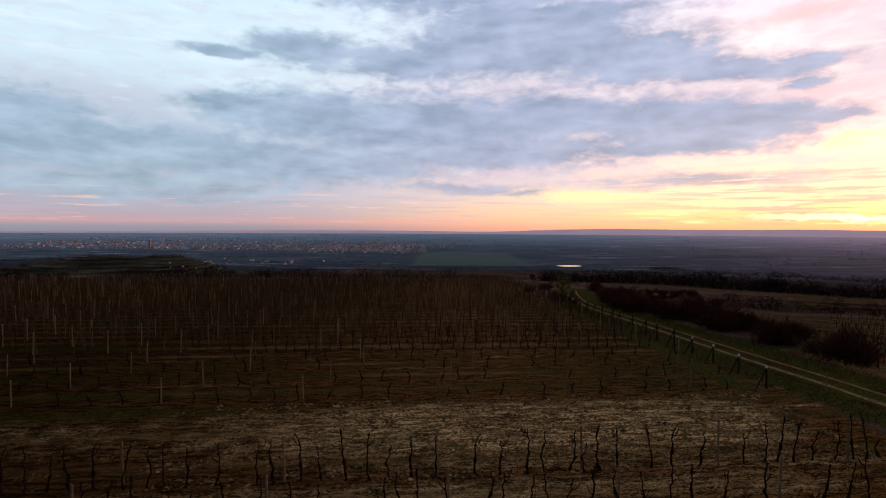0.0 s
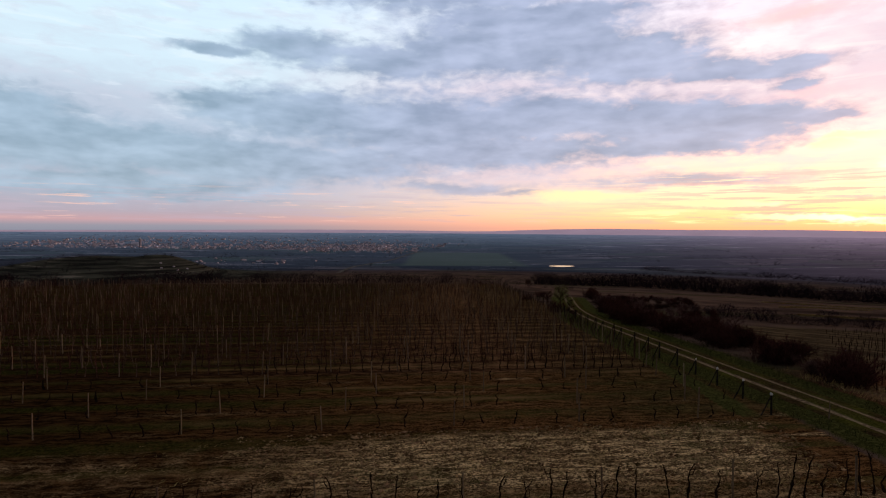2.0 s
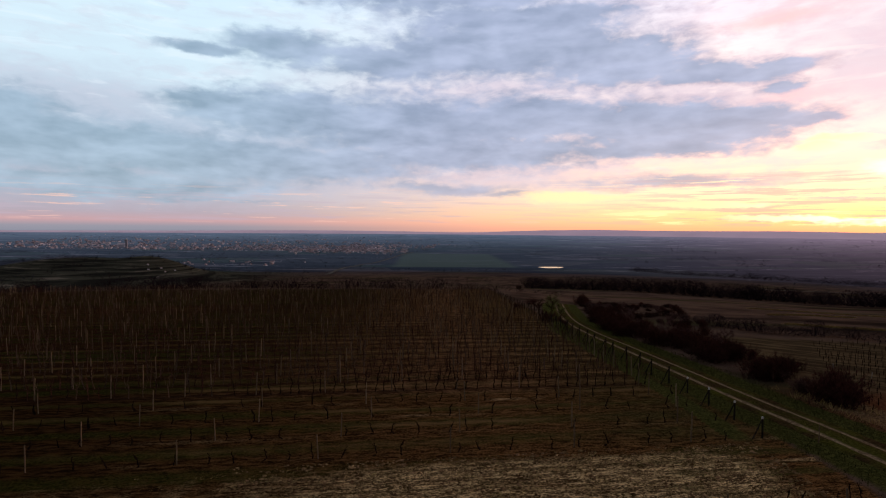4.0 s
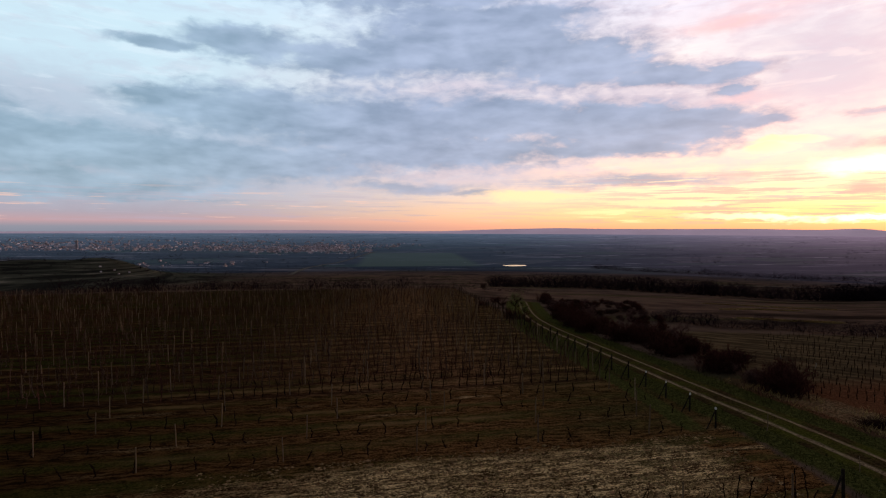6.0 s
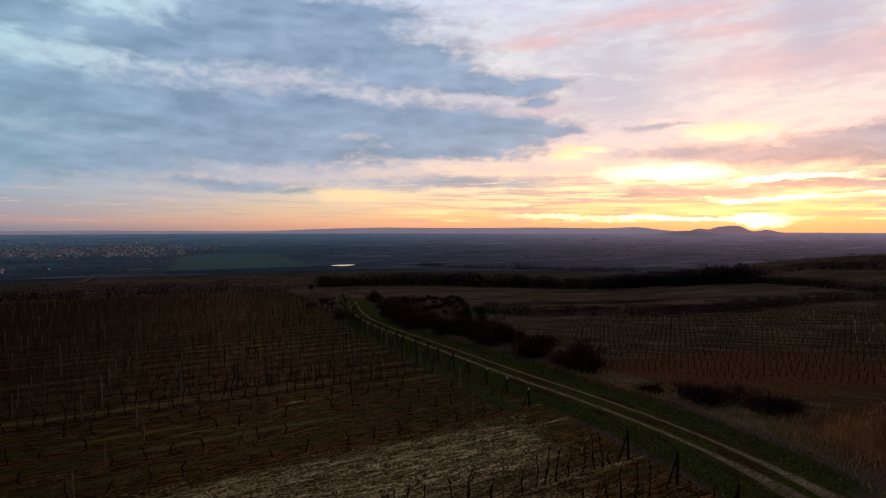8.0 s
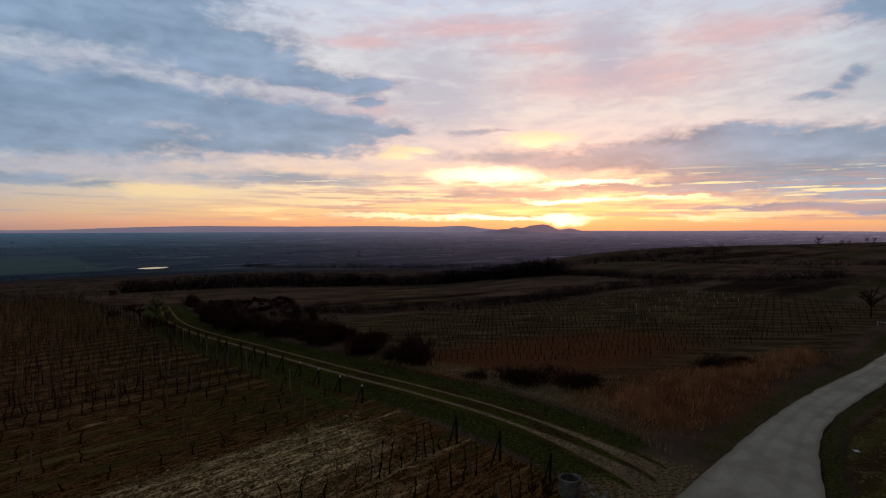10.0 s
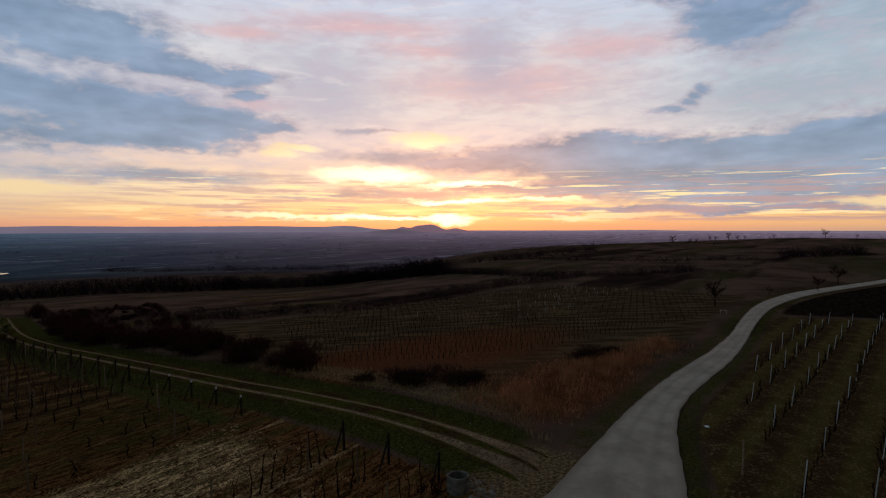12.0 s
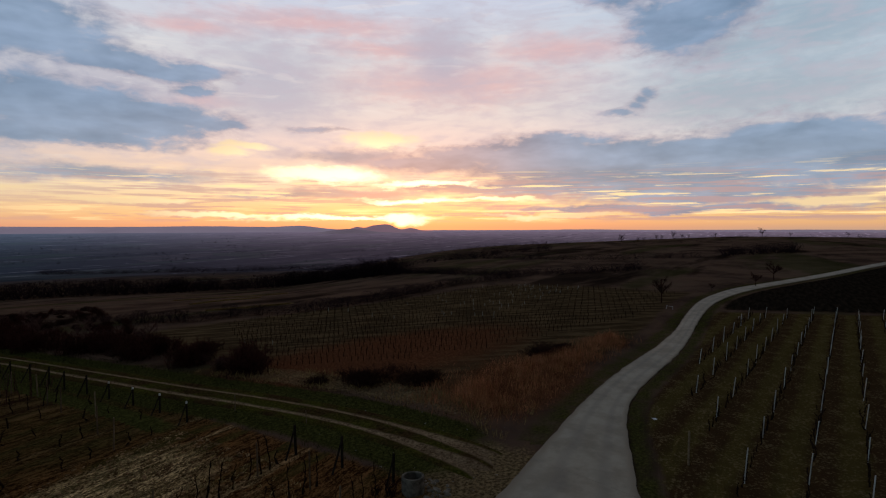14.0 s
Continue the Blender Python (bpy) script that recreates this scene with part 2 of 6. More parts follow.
    n.links.new(sky, bg.inputs[0])
    bg.inputs[1].default_value = 1.0
    both = n.add("ShaderNodeAddShader")
    n.links.new(bg_air.outputs[0], both.inputs[0])
    n.links.new(bg.outputs[0], both.inputs[1])
    n.links.new(both.outputs[0], n.add("ShaderNodeOutputWorld").inputs[0])
    scene.world = world


evening_world()
sun_data = bpy.data.lights.new("sun", "SUN")
sun_data.energy, sun_data.angle, sun_data.color = 0.6, radians(2.0), (1.0, 0.50, 0.22)
sun = new("sun", sun_data)
sun_way = Vector((math.sin(radians(SUN_AZ)), math.cos(radians(SUN_AZ)), math.tan(radians(2.2))))
sun.matrix_world = look(sun_way * 900, (0, 0, 0))


# ---- materials ----
def surface(name, dark, light, scale=6.0, rough=0.85, bump=0.3, fine=40.0, vary=0.0, metal=0.0):
    """A two-scale mottled surface; vary: how much single pieces differ."""
    mat = bpy.data.materials.new(name)
    mat.use_nodes = True
    n = Nodes(mat.node_tree)
    bsdf = n.nodes["Principled BSDF"]
    at = n.add("ShaderNodeTexCoord").outputs["Object"]
    big = n.noise(at, scale, 4.0, 0.6)
    small = n.noise(at, fine, 3.0, 0.6)
    col = n.mix(n.step(big, 0.3, 0.7), dark, light)
    col = n.mix(n.math("MULTIPLY", n.step(small, 0.45, 0.75), 0.45), col, tuple(0.55 * c for c in dark))
    if vary:
        rnd = n.add("ShaderNodeObjectInfo").outputs["Random"]
        isl = n.add("ShaderNodeNewGeometry").outputs["Random Per Island"]
        k = n.math("FRACT", n.math("ADD", rnd, isl))
        hue = n.add("ShaderNodeHueSaturation")
        n.put(hue.inputs["Value"], n.math("ADD", 1.0 - vary, n.math("MULTIPLY", k, 2 * vary)))
        n.put(hue.inputs["Hue"], n.math("ADD", 0.5 - 0.03 * vary, n.math("MULTIPLY", n.math("FRACT", n.math("MULTIPLY", k, 7.3)), 0.06 * vary)))
        n.put(hue.inputs["Color"], col)
        col = hue.outputs[0]
    n.put(bsdf.inputs["Base Color"], col)
    n.put(bsdf.inputs["Roughness"], n.math("ADD", rough - 0.08, n.math("MULTIPLY", small, 0.16)))
    bsdf.inputs["Metallic"].default_value = metal
    bsdf.inputs["Specular IOR Level"].default_value = 0.5 if rough < 0.7 else 0.0
    if bump:
        node = n.add("ShaderNodeBump")
        node.inputs["Strength"].default_value = bump
        node.inputs["Distance"].default_value = 0.02
        n.put(node.inputs["Height"], n.math("ADD", big, n.math("MULTIPLY", small, 0.5)))
        n.put(bsdf.inputs["Normal"], node.outputs[0])
    return mat


BARK = surface("vine_bark", (0.010, 0.006, 0.004), (0.030, 0.018, 0.011), 9, 0.95, 0.6, 60, 0.25)
CANE = surface("vine_cane", (0.018, 0.008, 0.006), (0.10, 0.048, 0.034), 9, 0.9, 0.3, 60, 0.3)
POST_WOOD = surface("weathered_post_wood", (0.125, 0.088, 0.054), (0.25, 0.182, 0.118), 5, 0.9, 0.4, 45, 0.35)
CANE_PALE = surface("weathered_cane", (0.040, 0.025, 0.018), (0.145, 0.096, 0.068), 9, 0.9, 0.3, 60, 0.3)
END_WOOD = surface("tarred_post_wood", (0.012, 0.010, 0.009), (0.035, 0.028, 0.022), 5, 0.85, 0.4, 45, 0.2)
CLOD = surface("dry_clods", (0.09, 0.050, 0.020), (0.40, 0.265, 0.13), 0.9, 0.95, 0.0, 30, 0.45)
WHITE_PAINT = surface("white_post_paint", (0.55, 0.54, 0.50), (0.78, 0.77, 0.73), 8, 0.7, 0.2, 50)
PALE_POST = surface("galvanised_post", (0.36, 0.345, 0.32), (0.58, 0.56, 0.52), 7, 0.55, 0.2, 50, 0.2)
WIRE = surface("trellis_wire", (0.020, 0.014, 0.010), (0.050, 0.036, 0.026), 9, 0.8, 0.0, 50)
STAKE = surface("young_vine_stake", (0.010, 0.006, 0.004), (0.030, 0.016, 0.010), 7, 0.9, 0.2, 50, 0.4)
SLEEVE = surface("plant_sleeve", (0.20, 0.20, 0.17), (0.42, 0.41, 0.35), 7, 0.8, 0.1, 50, 0.3)
TWIG = surface("bare_twigs", (0.020, 0.009, 0.007), (0.058, 0.028, 0.021), 3, 0.95, 0.0, 30, 0.35)
TWIG_PALE = surface("grey_brown_twigs", (0.055, 0.030, 0.026), (0.16, 0.088, 0.074), 1.0, 0.95, 0.0, 30, 0.4)
TWIG_RED = surface("reddish_twigs", (0.032, 0.011, 0.010), (0.095, 0.034, 0.026), 3, 0.95, 0.0, 30, 0.35)
BUD = surface("early_leaves", (0.10, 0.12, 0.035), (0.20, 0.22, 0.07), 3, 0.9, 0.0, 30, 0.35)
DRY_GRASS = surface("dry_pale_grass", (0.19, 0.125, 0.045), (0.46, 0.335, 0.135), 3, 0.95, 0.0, 30, 0.35)
RUST_REED = surface("rust_dry_reeds", (0.21, 0.085, 0.038), (0.56, 0.26, 0.125), 1.2, 0.95, 0.0, 30, 0.4)
GREEN_GRASS = surface("green_grass", (0.020, 0.022, 0.005), (0.058, 0.055, 0.015), 2.5, 0.9, 0.0, 30, 0.35)
CONCRETE = surface("old_concrete", (0.075, 0.068, 0.056), (0.19, 0.17, 0.14), 4, 0.9, 0.6, 30)
STONE = surface("pale_stone", (0.13, 0.115, 0.09), (0.30, 0.265, 0.215), 6, 0.9, 0.4, 40, 0.3)
RUBBISH = surface("white_plastic", (0.60, 0.60, 0.60), (0.80, 0.80, 0.80), 9, 0.5, 0.1, 60)
PLASTER = surface("house_plaster", (0.34, 0.33, 0.38), (0.66, 0.62, 0.69), 0.05, 0.9, 0.0, 1.0, 0.45)
# tile red paled towards lilac: the town's haze is painted into this colour
ROOF_TILE_HAZED = surface("hazed_red_roof_tile", (0.34, 0.265, 0.28), (0.52, 0.41, 0.42), 0.06, 0.85, 0.0, 1.0, 0.4)
ROOF_GREY = surface("grey_sheet_roof", (0.25, 0.26, 0.28), (0.50, 0.51, 0.53), 0.05, 0.6, 0.0, 1.0, 0.3)
# distance haze is tinted into both woods: mauve here, paler blue-grey below
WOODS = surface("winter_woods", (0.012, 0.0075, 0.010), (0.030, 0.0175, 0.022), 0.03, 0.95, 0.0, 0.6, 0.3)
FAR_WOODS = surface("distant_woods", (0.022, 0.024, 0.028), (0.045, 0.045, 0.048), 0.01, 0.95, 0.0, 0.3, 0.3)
HIDE_WOOD = surface("hide_boards", (0.03, 0.016, 0.012), (0.06, 0.033, 0.023), 3, 0.9, 0.2, 30)


def ground_material():
    mat = bpy.data.materials.new("vineyard_land")
    mat.use_nodes = True
    n = Nodes(mat.node_tree)
    bsdf = n.nodes["Principled BSDF"]
    at = n.add("ShaderNodeTexCoord").outputs["Object"]
    x, y, z = n.split(at)

    def area(name):
        node = n.add("ShaderNodeAttribute")
        node.attribute_name = name
        return node.outputs["Fac"]

    patch = n.noise(at, 0.09, 4.0, 0.6)
    mid = n.noise(at, 0.9, 4.0, 0.6)
    fine = n.noise(at, 6.0, 4.0, 0.65)
    # streaks left by the cultivator, along the rows
    along = n.math("ADD", n.math("SUBTRACT", y, n.math("MULTIPLY", x, 0.1)), -26.6)
    streak = n.noise(n.xyz(n.math("MULTIPLY", x, 0.9), n.math("MULTIPLY", along, 4.2)), 1.0, 4.0, 0.6)
    clod = n.noise(n.xyz(n.math("MULTIPLY", x, 7.0), n.math("MULTIPLY", along, 12.5)), 1.0, 3.0, 0.62, 0.8)
    row = n.math("DIVIDE", along, 2.85)
    lane = n.math("MULTIPLY", n.math("ABSOLUTE", n.math("SUBTRACT", n.math("FRACT", n.math("ADD", row, 0.5)), 0.5)), 2.0)
    lane = n.math("ADD", lane, n.math("MULTIPLY", n.math("SUBTRACT", mid, 0.5), 0.5))
    lane_pick = n.noise(n.xyz(n.math("MULTIPLY", x, 0.015), n.math("FLOOR", n.math("ADD", row, 0.5))), 0.73, 1.0)

    def edge(name, w=0.25):
        return n.step(n.math("ADD", area(name), n.math("MULTIPLY", n.math("SUBTRACT", mid, 0.5), 0.7)), 0.5 - w, 0.5 + w)

    soil = n.mix(n.step(n.math("ADD", streak, n.math("MULTIPLY", n.math("SUBTRACT", clod, 0.5), 1.1)), 0.34, 0.70), (0.024, 0.0105, 0.0036), (0.205, 0.098, 0.035))
    sward = n.mix(n.step(fine, 0.35, 0.7), (0.028, 0.032, 0.008), (0.090, 0.086, 0.023))
    straw = n.mix(n.step(n.math("ADD", streak, n.math("MULTIPLY", n.math("SUBTRACT", clod, 0.5), 1.25)), 0.37, 0.73), (0.078, 0.043, 0.017), (0.80, 0.56, 0.27))
    straw = n.mix(n.math("MULTIPLY", n.step(n.noise(n.xyz(n.math("MULTIPLY", x, 0.22), n.math("MULTIPLY", along, 1.1)), 1.0, 5.0, 0.6), 0.46, 0.62), 0.55), straw, n.mix(n.step(patch, 0.42, 0.58), soil, sward))
    vineyard = n.mix(n.math("MULTIPLY", n.math("MULTIPLY", n.step(lane, 0.30, 0.75), 0.6), n.step(n.math("ADD", lane_pick, n.math("MULTIPLY", n.math("SUBTRACT", patch, 0.5), 0.8)), 0.42, 0.58)), soil, sward)
    vineyard = n.mix(n.math("MULTIPLY", n.math("MULTIPLY", n.step(lane, 0.26, 0.08), n.step(n.noise(n.xyz(n.math("MULTIPLY", x, 0.09), n.math("FLOOR", n.math("ADD", row, 0.5))), 0.9, 2.0), 0.50, 0.64)), 0.6), vineyard, straw)
    # the tall block stands on darker ground, green towards the west
    tall_block = n.step(along, 9.0, 11.5)
    vineyard = n.mix(n.math("MULTIPLY", tall_block, 0.65), vineyard, n.mix(n.step(n.math("ADD", streak, n.math("ADD", n.math("MULTIPLY", n.math("SUBTRACT", mid, 0.5), 0.5), n.math("MULTIPLY", n.math("SUBTRACT", clod, 0.5), 0.9))), 0.36, 0.70), (0.044, 0.0195, 0.009), (0.27, 0.139, 0.065)))
    # greener to the west, and darkened to imitate lens falloff on that side
    west = n.step(n.math("ADD", x, n.math("MULTIPLY", n.math("SUBTRACT", patch, 0.5), 16.0)), 9.0, -24.0)
    west_dim = n.mix(n.step(n.math("ADD", lane, n.math("MULTIPLY", n.math("SUBTRACT", lane_pick, 0.5), 3.0)), 0.3, 0.8), n.mix(n.step(streak, 0.38, 0.66), (0.012, 0.006, 0.0026), (0.054, 0.026, 0.009)), n.mix(n.step(fine, 0.35, 0.7), (0.011, 0.013, 0.0025), (0.042, 0.041, 0.008)))
    vineyard = n.mix(n.math("MULTIPLY", west, 0.95), vineyard, west_dim)
    ends = n.math("MULTIPLY", n.step(n.math("ADD", x, n.math("MULTIPLY", n.math("SUBTRACT", patch, 0.5), 10.0)), 3.0, 12.0), n.step(along, -1.5, 1.0))
    vineyard = n.mix(n.math("MULTIPLY", ends, 0.62), vineyard, n.mix(n.step(n.math("ADD", fine, n.math("MULTIPLY", n.math("SUBTRACT", streak, 0.5), 0.6)), 0.36, 0.68), (0.018, 0.014, 0.005), (0.088, 0.066, 0.022)))
    # darker strips along the rows of the tall block and thin lines of raked straw
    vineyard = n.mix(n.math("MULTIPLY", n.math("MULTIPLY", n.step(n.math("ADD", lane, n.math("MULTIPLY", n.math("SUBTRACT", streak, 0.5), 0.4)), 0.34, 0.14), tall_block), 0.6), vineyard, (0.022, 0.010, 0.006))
    vineyard = n.mix(n.math("MULTIPLY", n.math("MULTIPLY", n.step(lane, 0.66, 0.98), n.step(n.noise(n.xyz(n.math("MULTIPLY", x, 0.05), n.math("MULTIPLY", n.math("FLOOR", row), 1.7)), 1.0, 2.0), 0.44, 0.62)), n.math("SUBTRACT", 0.75, n.math("MULTIPLY", west, 0.45))), vineyard, (0.24, 0.135, 0.055))
    # open land between
    scrub = n.mix(n.step(patch, 0.35, 0.65), (0.058, 0.037, 0.028), (0.135, 0.084, 0.058))
    scrub = n.mix(n.math("MULTIPLY", n.step(mid, 0.5, 0.75), 0.6), scrub, (0.15, 0.092, 0.046))
    swath = n.noise(n.xyz(n.math("MULTIPLY", x, 0.011), n.math("MULTIPLY", y, 0.045)), 1.0, 5.0, 0.62)
    scrub = n.mix(n.math("MULTIPLY", n.step(swath, 0.55, 0.66), 0.6), scrub, (0.14, 0.098, 0.066))
    scrub = n.mix(n.math("MULTIPLY", n.step(swath, 0.47, 0.38), 0.8), scrub, (0.013, 0.009, 0.007))
    scrub = n.mix(n.math("MULTIPLY", n.step(n.noise(n.xyz(n.math("MULTIPLY", x, 0.007), n.math("MULTIPLY", y, 0.028)), 1.3, 4.0, 0.6), 0.52, 0.62), 0.6), scrub, (0.045, 0.048, 0.016))
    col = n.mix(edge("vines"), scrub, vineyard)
    olive = n.mix(n.step(n.noise(n.xyz(n.math("ADD", n.math("MULTIPLY", x, 0.68), n.math("MULTIPLY", y, -0.73)), n.math("MULTIPLY", n.math("ADD", n.math("MULTIPLY", x, 0.73), n.math("MULTIPLY", y, 0.68)), 6.0)), 0.16, 3.0, 0.6), 0.40, 0.64), (0.050, 0.034, 0.018), (0.125, 0.084, 0.042))
    col = n.mix(edge("young", 0.4), col, olive)
    col = n.mix(edge("straw", 0.3), col, straw)
    rust = n.mix(n.step(fine, 0.35, 0.7), (0.074, 0.029, 0.013), (0.185, 0.076, 0.036))
    col = n.mix(edge("rust", 0.5), col, rust)
    bare = n.mix(n.step(fine, 0.35, 0.65), (0.060, 0.040, 0.018), (0.26, 0.185, 0.095))
    col = n.mix(edge("bare"), col, bare)
    col = n.mix(edge("sward"), col, sward)
    plough = n.mix(n.step(n.noise(n.xyz(n.math("MULTIPLY", x, 0.5), n.math("MULTIPLY", y, 3.0)), 0.6, 3.0), 0.35, 0.7), (0.010, 0.008, 0.006), (0.026, 0.019, 0.013))
    col = n.mix(edge("plough"), col, plough)
    lanes2 = n.math("ABSOLUTE", n.math("SUBTRACT", n.math("FRACT", n.math("DIVIDE", n.math("ADD", y, n.math("MULTIPLY", x, 0.09)), 2.27)), 0.5))
    dry = n.mix(n.step(n.math("ADD", lanes2, n.math("MULTIPLY", n.math("SUBTRACT", mid, 0.5), 0.5)), 0.10, 0.40), (0.050, 0.029, 0.013), (0.074, 0.056, 0.017))
    dry = n.mix(n.math("MULTIPLY", n.step(n.math("ADD", fine, n.math("MULTIPLY", n.math("SUBTRACT", mid, 0.5), 0.5)), 0.50, 0.68), 0.6), dry, (0.21, 0.155, 0.075))
    col = n.mix(edge("trellis"), col, dry)

    # the plain: strips of winter crops, stubble and woods, with blue haze painted into the colours
    cells = n.add("ShaderNodeTexVoronoi")
    cells.feature = "F1"
    n.put(cells.inputs["Vector"], n.xyz(n.math("ADD", n.math("MULTIPLY", x, 0.0021), n.math("MULTIPLY", y, 0.0006)), n.math("ADD", n.math("MULTIPLY", y, 0.0026), n.math("MULTIPLY", x, -0.0008))))
    cells.inputs["Scale"].default_value = 1.9
    pick = n.split(cells.outputs["Color"])[0]
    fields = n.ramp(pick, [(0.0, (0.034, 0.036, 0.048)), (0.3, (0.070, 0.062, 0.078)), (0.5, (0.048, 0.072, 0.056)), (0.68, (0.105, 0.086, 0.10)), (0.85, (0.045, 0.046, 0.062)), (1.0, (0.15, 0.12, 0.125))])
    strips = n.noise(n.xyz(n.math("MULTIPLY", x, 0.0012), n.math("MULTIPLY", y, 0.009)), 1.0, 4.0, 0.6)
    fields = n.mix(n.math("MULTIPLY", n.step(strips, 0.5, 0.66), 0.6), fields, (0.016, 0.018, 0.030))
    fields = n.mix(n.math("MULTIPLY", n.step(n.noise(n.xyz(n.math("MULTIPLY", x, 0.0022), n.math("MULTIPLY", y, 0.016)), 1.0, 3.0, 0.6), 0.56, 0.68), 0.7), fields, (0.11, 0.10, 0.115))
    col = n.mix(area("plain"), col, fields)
    terrace = n.noise(n.xyz(n.math("MULTIPLY", x, 0.012), n.math("MULTIPLY", z, 0.42)), 1.0, 4.0, 0.6)
    slope = n.mix(n.step(terrace, 0.42, 0.56), (0.020, 0.020, 0.016), (0.060, 0.060, 0.042))
    slope = n.mix(n.math("MULTIPLY", n.step(terrace, 0.60, 0.66), 0.8), slope, (0.20, 0.17, 0.13))
    col = n.mix(edge("hill", 0.3), col, slope)
    col = n.mix(edge("crop", 0.12), col, (0.062, 0.095, 0.050))
    n.put(bsdf.inputs["Base Color"], col)
    n.put(bsdf.inputs["Roughness"], n.math("SUBTRACT", 0.97, n.math("MULTIPLY", area("plain"), 0.10)))
    bsdf.inputs["Specular IOR Level"].default_value = 0.0
    node = n.add("ShaderNodeBump")
    node.inputs["Strength"].default_value = 0.9
    node.inputs["Distance"].default_value = 0.22
    n.put(node.inputs["Height"], n.math("ADD", n.math("MULTIPLY", streak, 0.6), n.math("ADD", n.math("MULTIPLY", fine, 0.4), n.math("MULTIPLY", clod, 0.35))))
    n.put(bsdf.inputs["Normal"], node.outputs[0])
    return mat


def track_material():
    """Two pale wheel ruts with grass between and beside them; u is the distance from the middle in metres."""
    mat = bpy.data.materials.new("dirt_track")
    mat.use_nodes = True
    n = Nodes(mat.node_tree)
    bsdf = n.nodes["Principled BSDF"]
    at = n.add("ShaderNodeTexCoord").outputs["Object"]
    u = n.add("ShaderNodeAttribute")
    u.attribute_name = "across"
    wear = n.add("ShaderNodeAttribute")
    wear.attribute_name = "wear"
    mid = n.noise(at, 0.8, 4.0, 0.6)
    fine = n.noise(at, 7.0, 4.0, 0.65)
    off = n.math("ABSOLUTE", n.math("SUBTRACT", n.math("ABSOLUTE", u.outputs["Fac"]), 0.70))
    off = n.math("ADD", off, n.math("MULTIPLY", n.math("SUBTRACT", mid, 0.5), 0.45))
    off = n.math("SUBTRACT", off, n.math("MULTIPLY", wear.outputs["Fac"], 0.45))
    sward = n.mix(n.step(fine, 0.35, 0.7), (0.030, 0.033, 0.005), (0.090, 0.083, 0.017))
    dirt = n.mix(n.step(n.math("ADD", n.math("MULTIPLY", fine, 0.6), n.math("MULTIPLY", mid, 0.4)), 0.36, 0.64), (0.075, 0.045, 0.023), n.mix(wear.outputs["Fac"], (0.38, 0.27, 0.16), (0.23, 0.165, 0.10)))
    col = n.mix(n.step(n.math("ADD", off, n.math("MULTIPLY", n.math("SUBTRACT", fine, 0.5), 0.35)), 0.25, 0.04), n.mix(n.step(n.noise(at, 0.5, 3.0, 0.6), 0.35, 0.65), sward, n.mix(n.step(fine, 0.35, 0.7), (0.022, 0.014, 0.006), (0.075, 0.044, 0.018))), dirt)
    n.put(bsdf.inputs["Base Color"], col)
    bsdf.inputs["Roughness"].default_value = 0.95
    bsdf.inputs["Specular IOR Level"].default_value = 0.0
    node = n.add("ShaderNodeBump")
    node.inputs["Strength"].default_value = 0.7
    node.inputs["Distance"].default_value = 0.05
    n.put(node.inputs["Height"], fine)
    n.put(bsdf.inputs["Normal"], node.outputs[0])
    return mat


def road_material():
    mat = bpy.data.materials.new("worn_concrete_road")
    mat.use_nodes = True
    n = Nodes(mat.node_tree)
    bsdf = n.nodes["Principled BSDF"]
    at = n.add("ShaderNodeTexCoord").outputs["Object"]
    u = n.add("ShaderNodeAttribute")
    u.attribute_name = "across"
    big = n.noise(at, 0.5, 5.0, 0.65, 0.0)
    fine = n.noise(at, 14.0, 4.0, 0.7)
    col = n.mix(n.step(big, 0.35, 0.65), (0.27, 0.235, 0.178), (0.385, 0.34, 0.262))
    col = n.mix(n.math("MULTIPLY", n.step(fine, 0.5, 0.75), 0.3), col, (0.20, 0.185, 0.16))
    worn = n.math("ADD", n.math("ABSOLUTE", u.outputs["Fac"]), n.math("MULTIPLY", n.math("SUBTRACT", big, 0.5), 0.5))
    col = n.mix(n.math("MULTIPLY", n.step(worn, 0.80, 1.0), 0.6), col, (0.18, 0.14, 0.095))
    wheel = n.math("ABSOLUTE", n.math("SUBTRACT", n.math("ABSOLUTE", n.math("ADD", u.outputs["Fac"], n.math("MULTIPLY", n.math("SUBTRACT", big, 0.5), 0.35))), 0.40))
    col = n.mix(n.math("MULTIPLY", n.step(n.math("ADD", wheel, n.math("MULTIPLY", n.math("SUBTRACT", fine, 0.5), 0.12)), 0.20, 0.04), 0.30), col, (0.17, 0.16, 0.145))
    stain = n.noise(at, 0.8, 4.0, 0.6, 0.3)
    col = n.mix(n.math("MULTIPLY", n.step(stain, 0.58, 0.72), 0.22), col, (0.19, 0.18, 0.165))
    n.put(bsdf.inputs["Base Color"], col)
    bsdf.inputs["Roughness"].default_value = 0.85
    bsdf.inputs["Specular IOR Level"].default_value = 0.2
    node = n.add("ShaderNodeBump")
    node.inputs["Strength"].default_value = 0.35
    node.inputs["Distance"].default_value = 0.01
    n.put(node.inputs["Height"], fine)
    n.put(bsdf.inputs["Normal"], node.outputs[0])
    return mat


